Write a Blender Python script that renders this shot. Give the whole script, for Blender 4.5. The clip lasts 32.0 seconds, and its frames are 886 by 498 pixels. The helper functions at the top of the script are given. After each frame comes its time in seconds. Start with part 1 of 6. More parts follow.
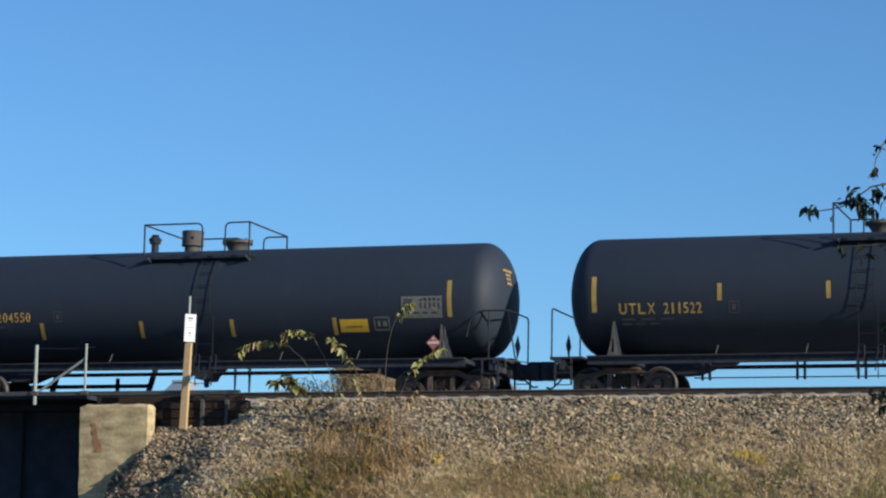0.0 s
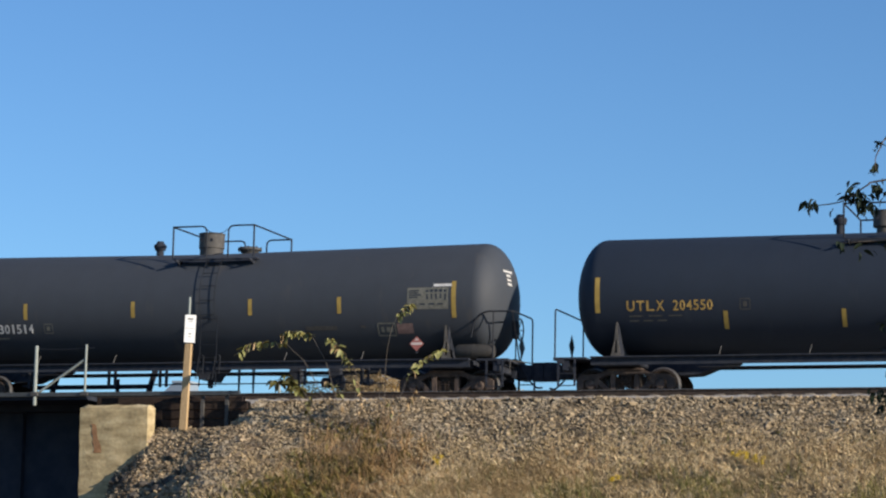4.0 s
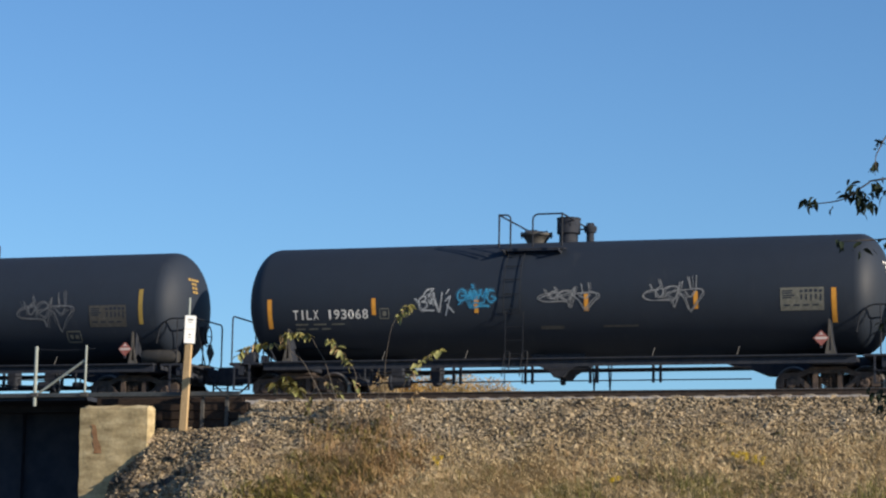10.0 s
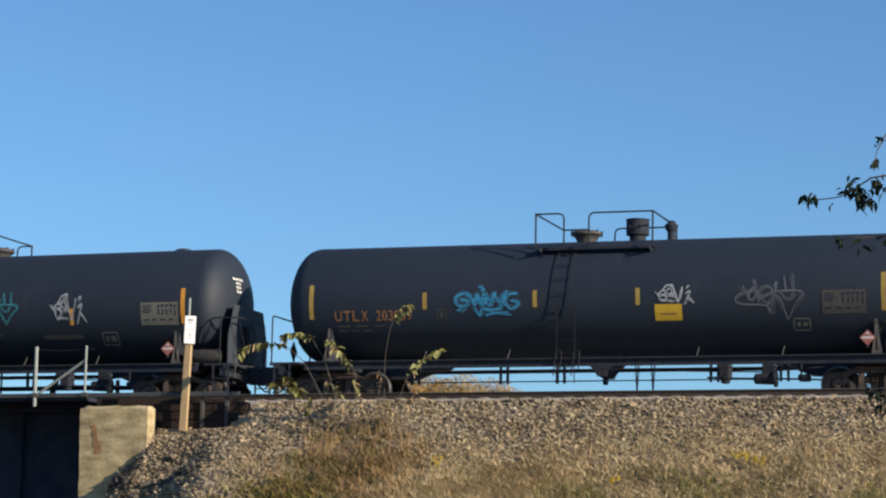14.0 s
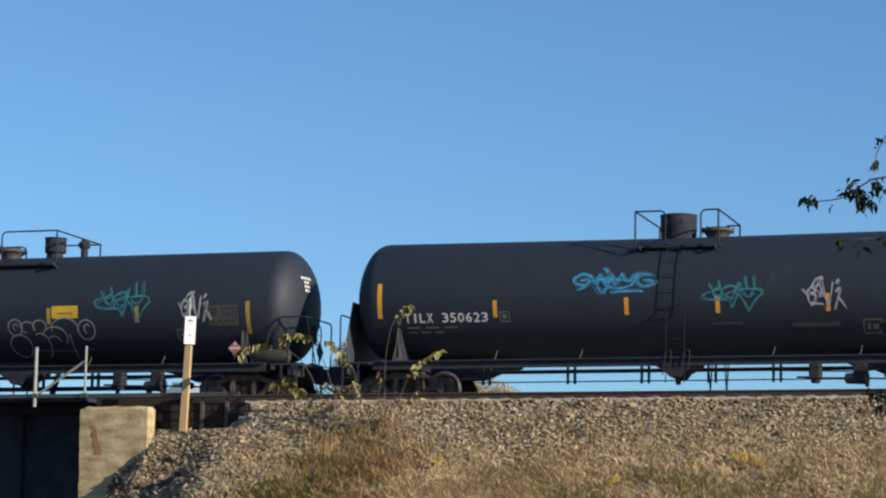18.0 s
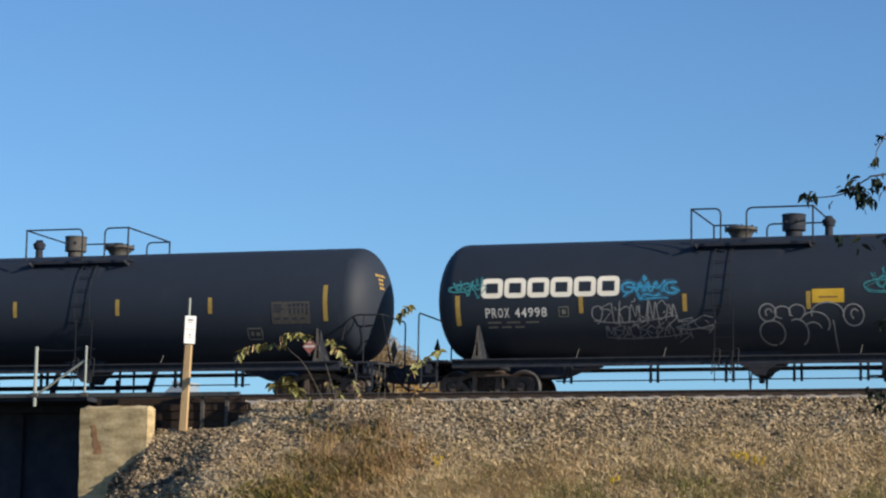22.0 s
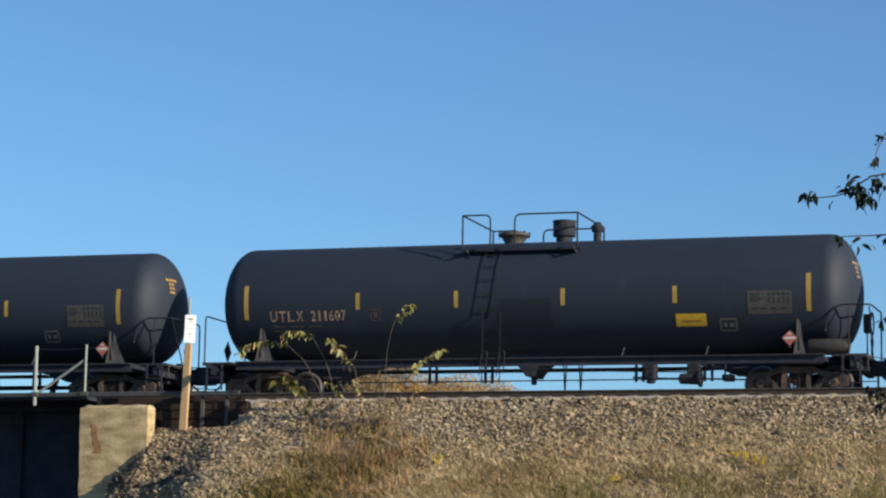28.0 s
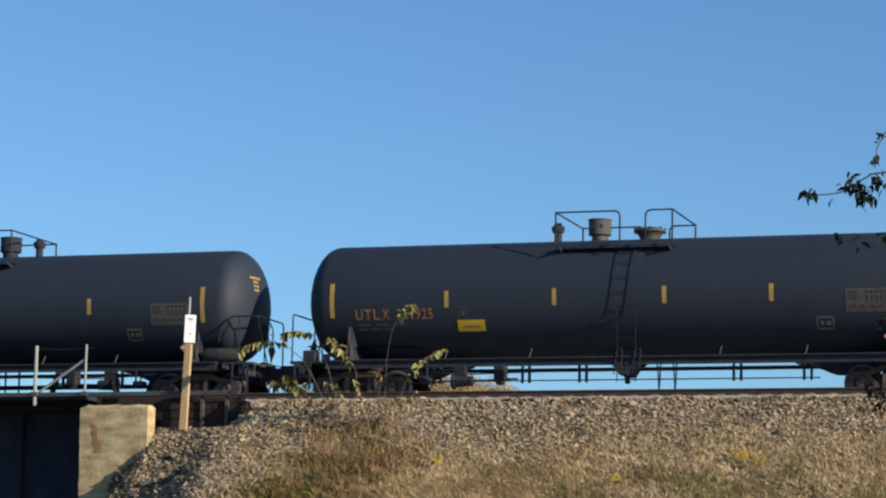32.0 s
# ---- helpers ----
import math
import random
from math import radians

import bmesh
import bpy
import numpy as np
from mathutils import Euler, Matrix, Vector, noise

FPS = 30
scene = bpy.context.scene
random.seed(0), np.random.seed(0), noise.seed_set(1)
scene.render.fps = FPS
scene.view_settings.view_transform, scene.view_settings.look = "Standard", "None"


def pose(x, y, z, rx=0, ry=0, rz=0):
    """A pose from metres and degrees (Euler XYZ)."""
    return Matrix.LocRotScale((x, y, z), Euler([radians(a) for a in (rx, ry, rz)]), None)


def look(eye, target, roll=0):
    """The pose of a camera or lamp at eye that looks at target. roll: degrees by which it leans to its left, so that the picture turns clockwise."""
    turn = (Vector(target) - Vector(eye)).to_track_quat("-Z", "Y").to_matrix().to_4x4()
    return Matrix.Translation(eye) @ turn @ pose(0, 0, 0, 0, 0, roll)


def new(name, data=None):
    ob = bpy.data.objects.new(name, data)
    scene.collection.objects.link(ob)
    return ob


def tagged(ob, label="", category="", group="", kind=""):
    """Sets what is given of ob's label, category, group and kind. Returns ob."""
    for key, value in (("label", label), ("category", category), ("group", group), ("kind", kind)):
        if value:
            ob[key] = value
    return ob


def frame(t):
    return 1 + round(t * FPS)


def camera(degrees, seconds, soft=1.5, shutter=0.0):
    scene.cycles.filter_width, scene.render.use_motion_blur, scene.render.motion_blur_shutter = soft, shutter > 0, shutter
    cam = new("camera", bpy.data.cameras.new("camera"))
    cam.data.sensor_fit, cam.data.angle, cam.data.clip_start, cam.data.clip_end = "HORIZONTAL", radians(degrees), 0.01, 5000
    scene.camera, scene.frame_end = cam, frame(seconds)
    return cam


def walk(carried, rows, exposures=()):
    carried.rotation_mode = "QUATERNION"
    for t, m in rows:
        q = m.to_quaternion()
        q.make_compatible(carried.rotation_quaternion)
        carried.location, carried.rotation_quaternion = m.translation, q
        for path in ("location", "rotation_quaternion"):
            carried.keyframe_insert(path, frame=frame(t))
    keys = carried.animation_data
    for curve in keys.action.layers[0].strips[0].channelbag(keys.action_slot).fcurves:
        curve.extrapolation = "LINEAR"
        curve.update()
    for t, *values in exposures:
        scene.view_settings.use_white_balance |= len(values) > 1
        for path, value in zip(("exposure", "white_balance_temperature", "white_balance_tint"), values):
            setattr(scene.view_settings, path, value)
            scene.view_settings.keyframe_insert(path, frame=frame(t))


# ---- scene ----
# ---- camera ----
LENS = 19.78
EYE = (0.0, -61.885, -5.34)
YAW, PITCH, ROLL = 0.3163, 0.1439, 1.083
FOCUS = 784 / math.tan(radians(LENS / 2))
cam = camera(LENS, 32.0, soft=2.2, shutter=0.1)


def aim(nod):
    """The camera's pose with its small hand-held nod."""
    p = PITCH + nod / FOCUS
    way = Vector((-math.sin(YAW) * math.cos(p), math.cos(YAW) * math.cos(p), math.sin(p)))
    return look(EYE, Vector(EYE) + way * 60, ROLL)


walk(cam, [(t, aim(nod)) for t, nod in [
    (0, -2.0), (0.5, -2.0), (1, -3.5), (1.5, -2.0), (2, -0.4), (2.5, -3.0), (3, -3.5), (3.5, -0.4), (5.5, -2.0), (6, -1.7),
    (6.5, -0.4), (7, -0.4), (7.5, -0.2), (8, 1.1), (8.5, 1.1), (9, 1.1), (9.5, 0.8), (10, 0.6), (10.5, 0.6), (11, 0.6),
    (11.5, 0.6), (12, 1.6), (12.5, 1.6), (13, 1.1), (13.5, 1.6), (14, 1.1), (14.5, 1.1), (16.5, 1.1), (17, 1.1), (17.5, 2.4),
    (18, 2.1), (18.5, 1.1), (19, 0.3), (19.5, 1.1), (20, 1.1), (20.5, 2.6), (21, 2.6), (21.5, 2.6), (22, 1.1), (22.5, 2.6),
    (23, 2.6), (23.5, 1.9), (24, 1.1), (24.5, -0.7), (25, -3.0), (25.5, -0.4), (27.5, -0.4), (28, -0.4), (28.5, 1.1), (29, -0.4),
    (29.5, -3.0), (30, -4.3), (30.5, -3.5), (31, -2.0), (31.5, -2.0), (32, -0.7)]],
     exposures=[(0, 0.33, 6000, 7), (2, 0.34, 6080, 8), (3.5, 0.35, 6250, 11), (5.5, 0.36, 6500, 10), (32, 0.36, 6500, 10)])

# ---- world and sun ----
SUN_AZ, SUN_EL = 18.0, 20.0      # degrees from the track towards the viewer, and up
sun_way = Vector((math.cos(radians(SUN_EL)) * math.cos(radians(SUN_AZ)), -math.cos(radians(SUN_EL)) * math.sin(radians(SUN_AZ)), math.sin(radians(SUN_EL))))
world = bpy.data.worlds.new("sky")
scene.world = world
world.use_nodes = True
wn = world.node_tree.nodes
sky = wn.new("ShaderNodeTexSky")
sky.sky_type, sky.sun_disc = "NISHITA", False
sky.sun_elevation = radians(SUN_EL)
sky.sun_rotation = math.atan2(sun_way.x, sun_way.y)
sky.altitude, sky.air_density, sky.dust_density, sky.ozone_density = 200, 1.0, 0.3, 2.5
deep = wn.new("ShaderNodeMix")
deep.data_type, deep.blend_type = "RGBA", "MULTIPLY"
deep.inputs[0].default_value, deep.inputs[7].default_value = 1.0, (0.585, 0.825, 1.06, 1)      # a clear autumn blue
world.node_tree.links.new(sky.outputs[0], deep.inputs[6])
world.node_tree.links.new(deep.outputs[2], wn["Background"].inputs[0])
wn["Background"].inputs[1].default_value = 0.1015
sun = new("sun", bpy.data.lights.new("sun", "SUN"))
sun.data.energy, sun.data.angle, sun.data.color = 5.0, radians(0.5), (1.0, 0.86, 0.68)
sun.matrix_world = look(sun_way * 50, (0, 0, 0))


# ---- materials ----
def material(name, stops, scale=1.0, rough=0.7, metal=0.0, bump=0.0, bump_scale=40.0, stretch=(1, 1, 1), detail=6.0, spec=0.5,
             fine=0.0, per_object=0.0, per_island=0.0, rough_vary=0.0):
    """Noise between colour stops (position, r, g, b), a finer noise over it, relief, and a spread from piece to piece."""
    m = bpy.data.materials.new(name)
    m.use_nodes = True
    n, l = m.node_tree.nodes, m.node_tree.links
    b = n["Principled BSDF"]
    b.inputs["Roughness"].default_value, b.inputs["Metallic"].default_value = rough, metal
    b.inputs["Specular IOR Level"].default_value = spec
    tc, mp = n.new("ShaderNodeTexCoord"), n.new("ShaderNodeMapping")
    mp.inputs["Scale"].default_value = stretch
    l.new(tc.outputs["Object"], mp.inputs[0])
    nz = n.new("ShaderNodeTexNoise")
    nz.inputs["Scale"].default_value, nz.inputs["Detail"].default_value = scale, detail
    l.new(mp.outputs[0], nz.inputs["Vector"])
    ramp = n.new("ShaderNodeValToRGB")
    while len(ramp.color_ramp.elements) < len(stops):
        ramp.color_ramp.elements.new(0.5)
    for e, s in zip(ramp.color_ramp.elements, stops):
        e.position, e.color = s[0], (*s[1:4], 1)
    l.new(nz.outputs[0], ramp.inputs[0])
    out = ramp.outputs[0]

    def vary(source, amount):
        hsv, mr = n.new("ShaderNodeHueSaturation"), n.new("ShaderNodeMapRange")
        mr.inputs["To Min"].default_value, mr.inputs["To Max"].default_value = 1 - amount, 1 + amount
        l.new(source, mr.inputs[0])
        l.new(mr.outputs[0], hsv.inputs["Value"])
        l.new(out, hsv.inputs["Color"])
        return hsv.outputs[0]

    if fine:
        n2 = n.new("ShaderNodeTexNoise")
        n2.inputs["Scale"].default_value, n2.inputs["Detail"].default_value = bump_scale, 4
        l.new(tc.outputs["Object"], n2.inputs["Vector"])
        out = vary(n2.outputs[0], fine)
    if per_object:
        out = vary(n.new("ShaderNodeObjectInfo").outputs["Random"], per_object)
    if per_island:
        out = vary(n.new("ShaderNodeNewGeometry").outputs["Random Per Island"], per_island)
    l.new(out, b.inputs["Base Color"])
    if rough_vary:
        mr = n.new("ShaderNodeMapRange")
        mr.inputs["To Min"].default_value, mr.inputs["To Max"].default_value = rough - rough_vary, rough + rough_vary
        l.new(nz.outputs[0], mr.inputs[0])
        l.new(mr.outputs[0], b.inputs["Roughness"])
    if bump:
        bn, bt = n.new("ShaderNodeBump"), n.new("ShaderNodeTexNoise")
        bt.inputs["Scale"].default_value, bt.inputs["Detail"].default_value = bump_scale, 5
        l.new(tc.outputs["Object"], bt.inputs["Vector"])
        bn.inputs["Strength"].default_value, bn.inputs["Distance"].default_value = bump, 0.02
        l.new(bt.outputs[0], bn.inputs["Height"])
        l.new(bn.outputs[0], b.inputs["Normal"])
    return m


def tank_paint(name, base, dust, rough=0.76):
    return material(name, [(0.3, *base), (0.62, *base), (0.85, *dust)], scale=1.6, rough=rough - 0.1, spec=0.35, bump=0.05, bump_scale=2.5,
                    stretch=(1.6, 1, 0.35), fine=0.12, rough_vary=0.08)


BLACK = tank_paint("black_tank_paint", (0.0172, 0.0250, 0.0400), (0.037, 0.044, 0.055))
SATIN = tank_paint("satin_black_tank_paint", (0.0172, 0.0245, 0.0380), (0.034, 0.040, 0.050), 0.72)
FRESH = tank_paint("fresh_black_paint", (0.0105, 0.0150, 0.0245), (0.014, 0.019, 0.028))
GREY = tank_paint("faded_tank_paint", (0.041, 0.048, 0.060), (0.082, 0.076, 0.070), 0.78)
FRAME = material("sooty_steel", [(0.35, 0.020, 0.025, 0.038), (0.75, 0.040, 0.043, 0.052)], 6, 0.8, spec=0.2, bump=0.2, bump_scale=30, fine=0.2)
RAILING = material("black_handrail_paint", [(0.3, 0.010, 0.013, 0.020), (0.8, 0.022, 0.023, 0.027)], 8, 0.6, spec=0.25, bump=0.1)
LADDER = material("dusty_black_ladder_paint", [(0.3, 0.016, 0.020, 0.028), (0.8, 0.028, 0.031, 0.036)], 8, 0.85, spec=0.1, bump=0.1)
WEB = material("grimy_steel_web", [(0.3, 0.06, 0.056, 0.05), (0.6, 0.11, 0.1, 0.088), (0.85, 0.15, 0.105, 0.075)], 7, 0.8, bump=0.15, fine=0.25)
# lighter copy of TRUCK's steel: sunlight on the side frames put into the colour
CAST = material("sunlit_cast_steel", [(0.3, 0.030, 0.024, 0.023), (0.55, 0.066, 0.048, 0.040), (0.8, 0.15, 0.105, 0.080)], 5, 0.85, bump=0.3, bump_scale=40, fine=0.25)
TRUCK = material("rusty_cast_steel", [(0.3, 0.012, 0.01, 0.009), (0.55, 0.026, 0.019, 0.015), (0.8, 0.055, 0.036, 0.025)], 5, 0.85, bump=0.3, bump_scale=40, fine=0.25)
WHEEL = material("worn_wheel_steel", [(0.3, 0.02, 0.016, 0.014), (0.8, 0.05, 0.034, 0.025)], 6, 0.65, 0.2, bump=0.1)
TREAD = material("worn_tread", [(0.3, 0.12, 0.11, 0.1), (0.8, 0.24, 0.23, 0.22)], 10, 0.4, 0.6)
DUSTY = material("dusty_grey_steel", [(0.3, 0.05, 0.049, 0.048), (0.8, 0.095, 0.090, 0.083)], 7, 0.8, bump=0.15, fine=0.2)
GALV = material("galvanised_steel", [(0.3, 0.25, 0.28, 0.26), (0.8, 0.38, 0.41, 0.37)], 14, 0.6, 0.2, bump=0.05, fine=0.1)
YELLOW = material("yellow_reflective_film", [(0.3, 0.30, 0.205, 0.045), (0.8, 0.42, 0.29, 0.07)], 7, 0.55, fine=0.15, bump_scale=18)
ORANGE = material("orange_reflective_film", [(0.3, 0.62, 0.27, 0.03), (0.8, 0.72, 0.34, 0.05)], 7, 0.5, fine=0.15, bump_scale=18)
SIGN_YELLOW = material("yellow_stencil_panel", [(0.3, 0.55, 0.33, 0.02), (0.8, 0.65, 0.42, 0.04)], 5, 0.6, fine=0.1)
MARK_YELLOW = material("faded_yellow_lettering", [(0.3, 0.30, 0.19, 0.05), (0.75, 0.48, 0.32, 0.09)], 9, 0.7, fine=0.3, bump_scale=30)
MARK_ORANGE = material("rusted_orange_lettering", [(0.3, 0.17, 0.08, 0.035), (0.75, 0.32, 0.155, 0.055)], 9, 0.7, fine=0.3, bump_scale=30)
MARK_TAN = material("worn_tan_lettering", [(0.3, 0.19, 0.125, 0.085), (0.75, 0.40, 0.31, 0.22)], 9, 0.7, fine=0.3, bump_scale=30)
MARK_WHITE = material("white_lettering", [(0.3, 0.52, 0.51, 0.48), (0.8, 0.74, 0.73, 0.70)], 9, 0.65, fine=0.2, bump_scale=30)
MARK_GREY = material("chalky_grey_stencil", [(0.3, 0.10, 0.10, 0.085), (0.8, 0.2, 0.195, 0.16)], 12, 0.75, fine=0.3, bump_scale=25)
MARK_PINK = material("pinkish_worn_stencil", [(0.3, 0.16, 0.1, 0.09), (0.8, 0.26, 0.17, 0.15)], 12, 0.75, fine=0.3, bump_scale=25)
MARK_FAINT = material("worn_stencil", [(0.3, 0.045, 0.043, 0.04), (0.8, 0.085, 0.08, 0.07)], 12, 0.75, fine=0.3, bump_scale=25)
LOGO = material("cream_white_vinyl", [(0.3, 0.78, 0.74, 0.62), (0.8, 0.86, 0.82, 0.72)], 4, 0.5, fine=0.06)
SPRAY_WHITE = material("white_spray_paint", [(0.3, 0.34, 0.36, 0.38), (0.8, 0.5, 0.52, 0.54)], 6, 0.6, fine=0.2)
SPRAY_GREY = material("grey_spray_paint", [(0.3, 0.115, 0.12, 0.13), (0.8, 0.2, 0.205, 0.22)], 6, 0.6, fine=0.2)
SPRAY_PALE = material("pale_grey_spray_paint", [(0.3, 0.2, 0.205, 0.21), (0.8, 0.32, 0.325, 0.33)], 6, 0.6, fine=0.2)
SPRAY_BLUE = material("blue_spray_paint", [(0.3, 0.03, 0.25, 0.46), (0.8, 0.07, 0.38, 0.6)], 6, 0.5, fine=0.2)
SPRAY_MIST = material("thin_blue_overspray", [(0.3, 0.022, 0.055, 0.095), (0.8, 0.028, 0.085, 0.14)], 9, 0.7, fine=0.4, bump_scale=14)
SPRAY_TEAL = material("teal_spray_paint", [(0.3, 0.03, 0.20, 0.23), (0.8, 0.07, 0.31, 0.335)], 6, 0.5, fine=0.2)
PLACARD_RED = material("red_placard", [(0.3, 0.27, 0.085, 0.07), (0.8, 0.35, 0.13, 0.11)], 8, 0.6, fine=0.2)
PLACARD_WHITE = material("white_placard", [(0.3, 0.50, 0.42, 0.39), (0.8, 0.62, 0.54, 0.50)], 8, 0.6)
RESERVOIR = material("grey_air_reservoir_paint", [(0.3, 0.022, 0.021, 0.02), (0.8, 0.048, 0.044, 0.039)], 5, 0.75, bump=0.1, fine=0.2)
RAIL_STEEL = material("rusty_rail", [(0.3, 0.022, 0.015, 0.011), (0.7, 0.055, 0.035, 0.024)], 8, 0.75, bump=0.2, bump_scale=50, fine=0.2)
RAIL_HEAD = material("polished_rail_head", [(0.3, 0.3, 0.28, 0.26), (0.8, 0.45, 0.43, 0.41)], 8, 0.35, 0.9)
OLD_TIE = material("sun_bleached_tie", [(0.3, 0.12, 0.10, 0.078), (0.7, 0.26, 0.22, 0.17)], 9, 0.9, bump=0.5, bump_scale=25, stretch=(6, 1, 6), fine=0.3, per_object=0.3)
TIE = material("creosoted_timber", [(0.3, 0.035, 0.027, 0.02), (0.7, 0.085, 0.066, 0.05)], 9, 0.9, bump=0.5, bump_scale=25, stretch=(6, 1, 6), fine=0.3, per_object=0.25)
DARK_TIE = material("blackened_timber", [(0.3, 0.018, 0.013, 0.011), (0.7, 0.048, 0.033, 0.025)], 9, 0.9, spec=0.2, bump=0.5, bump_scale=25, stretch=(1, 6, 6), fine=0.3, per_object=0.35)
EDGE = material("blue_grey_edge_steel", [(0.3, 0.035, 0.042, 0.048), (0.8, 0.065, 0.072, 0.076)], 6, 0.7, fine=0.2)
CONCRETE = material("weathered_concrete", [(0.28, 0.22, 0.165, 0.085), (0.5, 0.39, 0.305, 0.165), (0.72, 0.52, 0.42, 0.25)], 2.2, 0.9, bump=0.5, bump_scale=13, fine=0.3, stretch=(0.8, 0.8, 2.6), detail=9)
# abutment stone painted dark: the deep underpass's shade is in the colour
SHADED_STONE = material("sooty_abutment_stone", [(0.3, 0.045, 0.052, 0.068), (0.8, 0.085, 0.092, 0.108)], 1.5, 0.9, spec=0.1, bump=0.4, bump_scale=9, fine=0.3)
RUST_STAIN = material("rust_stained_concrete", [(0.3, 0.22, 0.11, 0.05), (0.7, 0.32, 0.18, 0.09)], 6, 0.9, bump=0.3, fine=0.3)
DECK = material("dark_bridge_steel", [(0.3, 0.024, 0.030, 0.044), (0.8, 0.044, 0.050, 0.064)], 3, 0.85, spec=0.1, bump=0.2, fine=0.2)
POST_WOOD = material("pale_post_wood", [(0.3, 0.38, 0.255, 0.125), (0.7, 0.54, 0.385, 0.21)], 9, 0.85, bump=0.3, bump_scale=30, stretch=(8, 8, 0.6), fine=0.2)
SIGN_WHITE = material("white_sign_sheet", [(0.3, 0.78, 0.79, 0.78), (0.8, 0.84, 0.85, 0.84)], 5, 0.45)
INK = material("grey_sign_ink", [(0.3, 0.12, 0.12, 0.12), (0.8, 0.2, 0.2, 0.2)], 5, 0.6)
GROUND = material("dry_embankment_soil", [(0.3, 0.09, 0.066, 0.04), (0.5, 0.16, 0.12, 0.07), (0.72, 0.26, 0.2, 0.115)], 1.3, 0.95, bump=0.9, bump_scale=18, fine=0.45, detail=9)
ROAD = material("worn_asphalt", [(0.3, 0.04, 0.04, 0.042), (0.8, 0.07, 0.068, 0.066)], 3, 0.9, bump=0.3, bump_scale=60, fine=0.25)
STONE = material("ballast_stone", [(0.3, 0.145, 0.112, 0.073), (0.5, 0.275, 0.212, 0.130), (0.62, 0.245, 0.202, 0.140), (0.8, 0.38, 0.305, 0.19)], 1.1, 0.9, bump=0.3, per_island=0.68, fine=0.15, detail=9)
RUBBLE = material("brown_rubble_stone", [(0.3, 0.115, 0.086, 0.058), (0.5, 0.265, 0.200, 0.125), (0.62, 0.235, 0.194, 0.136), (0.8, 0.43, 0.345, 0.22)], 1.1, 0.9, bump=0.3, per_island=0.8, fine=0.15, detail=9)
# bed hidden from view, paler than STONE to bounce light up under the tanks
BED = material("pale_dusty_ballast_bed", [(0.3, 0.21, 0.19, 0.165), (0.5, 0.33, 0.305, 0.27), (0.8, 0.43, 0.405, 0.37)], 3.0, 0.95, bump=0.8, bump_scale=22, fine=0.4, detail=9)
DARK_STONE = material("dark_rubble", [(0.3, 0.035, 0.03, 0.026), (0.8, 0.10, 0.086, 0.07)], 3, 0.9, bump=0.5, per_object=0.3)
STRAW = material("dry_grass", [(0.3, 0.40, 0.30, 0.160), (0.7, 0.68, 0.545, 0.335)], 0.8, 0.8, per_island=0.35)
PALE_STRAW = material("bleached_straw", [(0.3, 0.52, 0.40, 0.23), (0.7, 0.80, 0.66, 0.43)], 0.8, 0.8, per_island=0.35)
GREEN_GRASS = material("green_grass", [(0.3, 0.085, 0.095, 0.02), (0.7, 0.17, 0.155, 0.035)], 0.8, 0.8, per_island=0.35)
RED_STEM = material("rusty_dry_weed", [(0.3, 0.17, 0.095, 0.045), (0.5, 0.29, 0.18, 0.085), (0.7, 0.42, 0.30, 0.155)], 2.4, 0.8, per_island=0.55)
RUST_LEAF = material("rust_brown_withered_weed", [(0.3, 0.165, 0.10, 0.045), (0.5, 0.29, 0.18, 0.08), (0.7, 0.42, 0.29, 0.135)], 2.4, 0.8, per_island=0.55)
FLOWER = material("goldenrod_bloom", [(0.3, 0.5, 0.34, 0.02), (0.7, 0.62, 0.46, 0.05)], 4, 0.7, per_island=0.2)
WEED_GREEN = material("dark_green_weed_leaf", [(0.3, 0.085, 0.088, 0.018), (0.5, 0.18, 0.155, 0.035), (0.72, 0.37, 0.26, 0.07)], 3.2, 0.6, per_island=0.4, per_object=0.4)
DRY_LEAF = material("withered_brown_leaf", [(0.3, 0.24, 0.15, 0.07), (0.7, 0.46, 0.33, 0.17)], 3.2, 0.7, per_object=0.3)
LEAF = material("green_leaf", [(0.3, 0.010, 0.019, 0.012), (0.7, 0.022, 0.036, 0.020)], 2, 0.75, spec=0.2, per_island=0.4)
WEED_LEAF = material("yellowing_weed_leaf", [(0.3, 0.09, 0.11, 0.035), (0.5, 0.25, 0.245, 0.08), (0.72, 0.45, 0.37, 0.13)], 3.2, 0.6, per_island=0.35)
BARK = material("grey_bark", [(0.3, 0.06, 0.05, 0.04), (0.7, 0.13, 0.11, 0.09)], 10, 0.9, bump=0.5, stretch=(4, 4, 1))
AUTUMN = material("autumn_foliage", [(0.3, 0.28, 0.160, 0.050), (0.5, 0.38, 0.245, 0.078), (0.75, 0.42, 0.32, 0.14)], 0.35, 0.8, per_island=0.16)
RUSSET = material("russet_foliage", [(0.3, 0.19, 0.13, 0.072), (0.5, 0.26, 0.19, 0.10), (0.75, 0.31, 0.25, 0.14)], 0.35, 0.8, per_island=0.16)
OLIVE = material("olive_foliage", [(0.3, 0.06, 0.07, 0.025), (0.7, 0.14, 0.14, 0.05)], 0.35, 0.8, per_island=0.35)


# ---- mesh helpers ----
meshes = {}


def finish(bm, name, mats, smooth=True):
    me = bpy.data.meshes.new(name)
    bmesh.ops.recalc_face_normals(bm, faces=bm.faces)
    bm.to_mesh(me)
    bm.free()
    for m in (mats if isinstance(mats, (list, tuple)) else [mats]):
        me.materials.append(m)
    if smooth:
        me.polygons.foreach_set("use_smooth", [True] * len(me.polygons))
        me.set_sharp_from_angle(angle=radians(38))
    return me


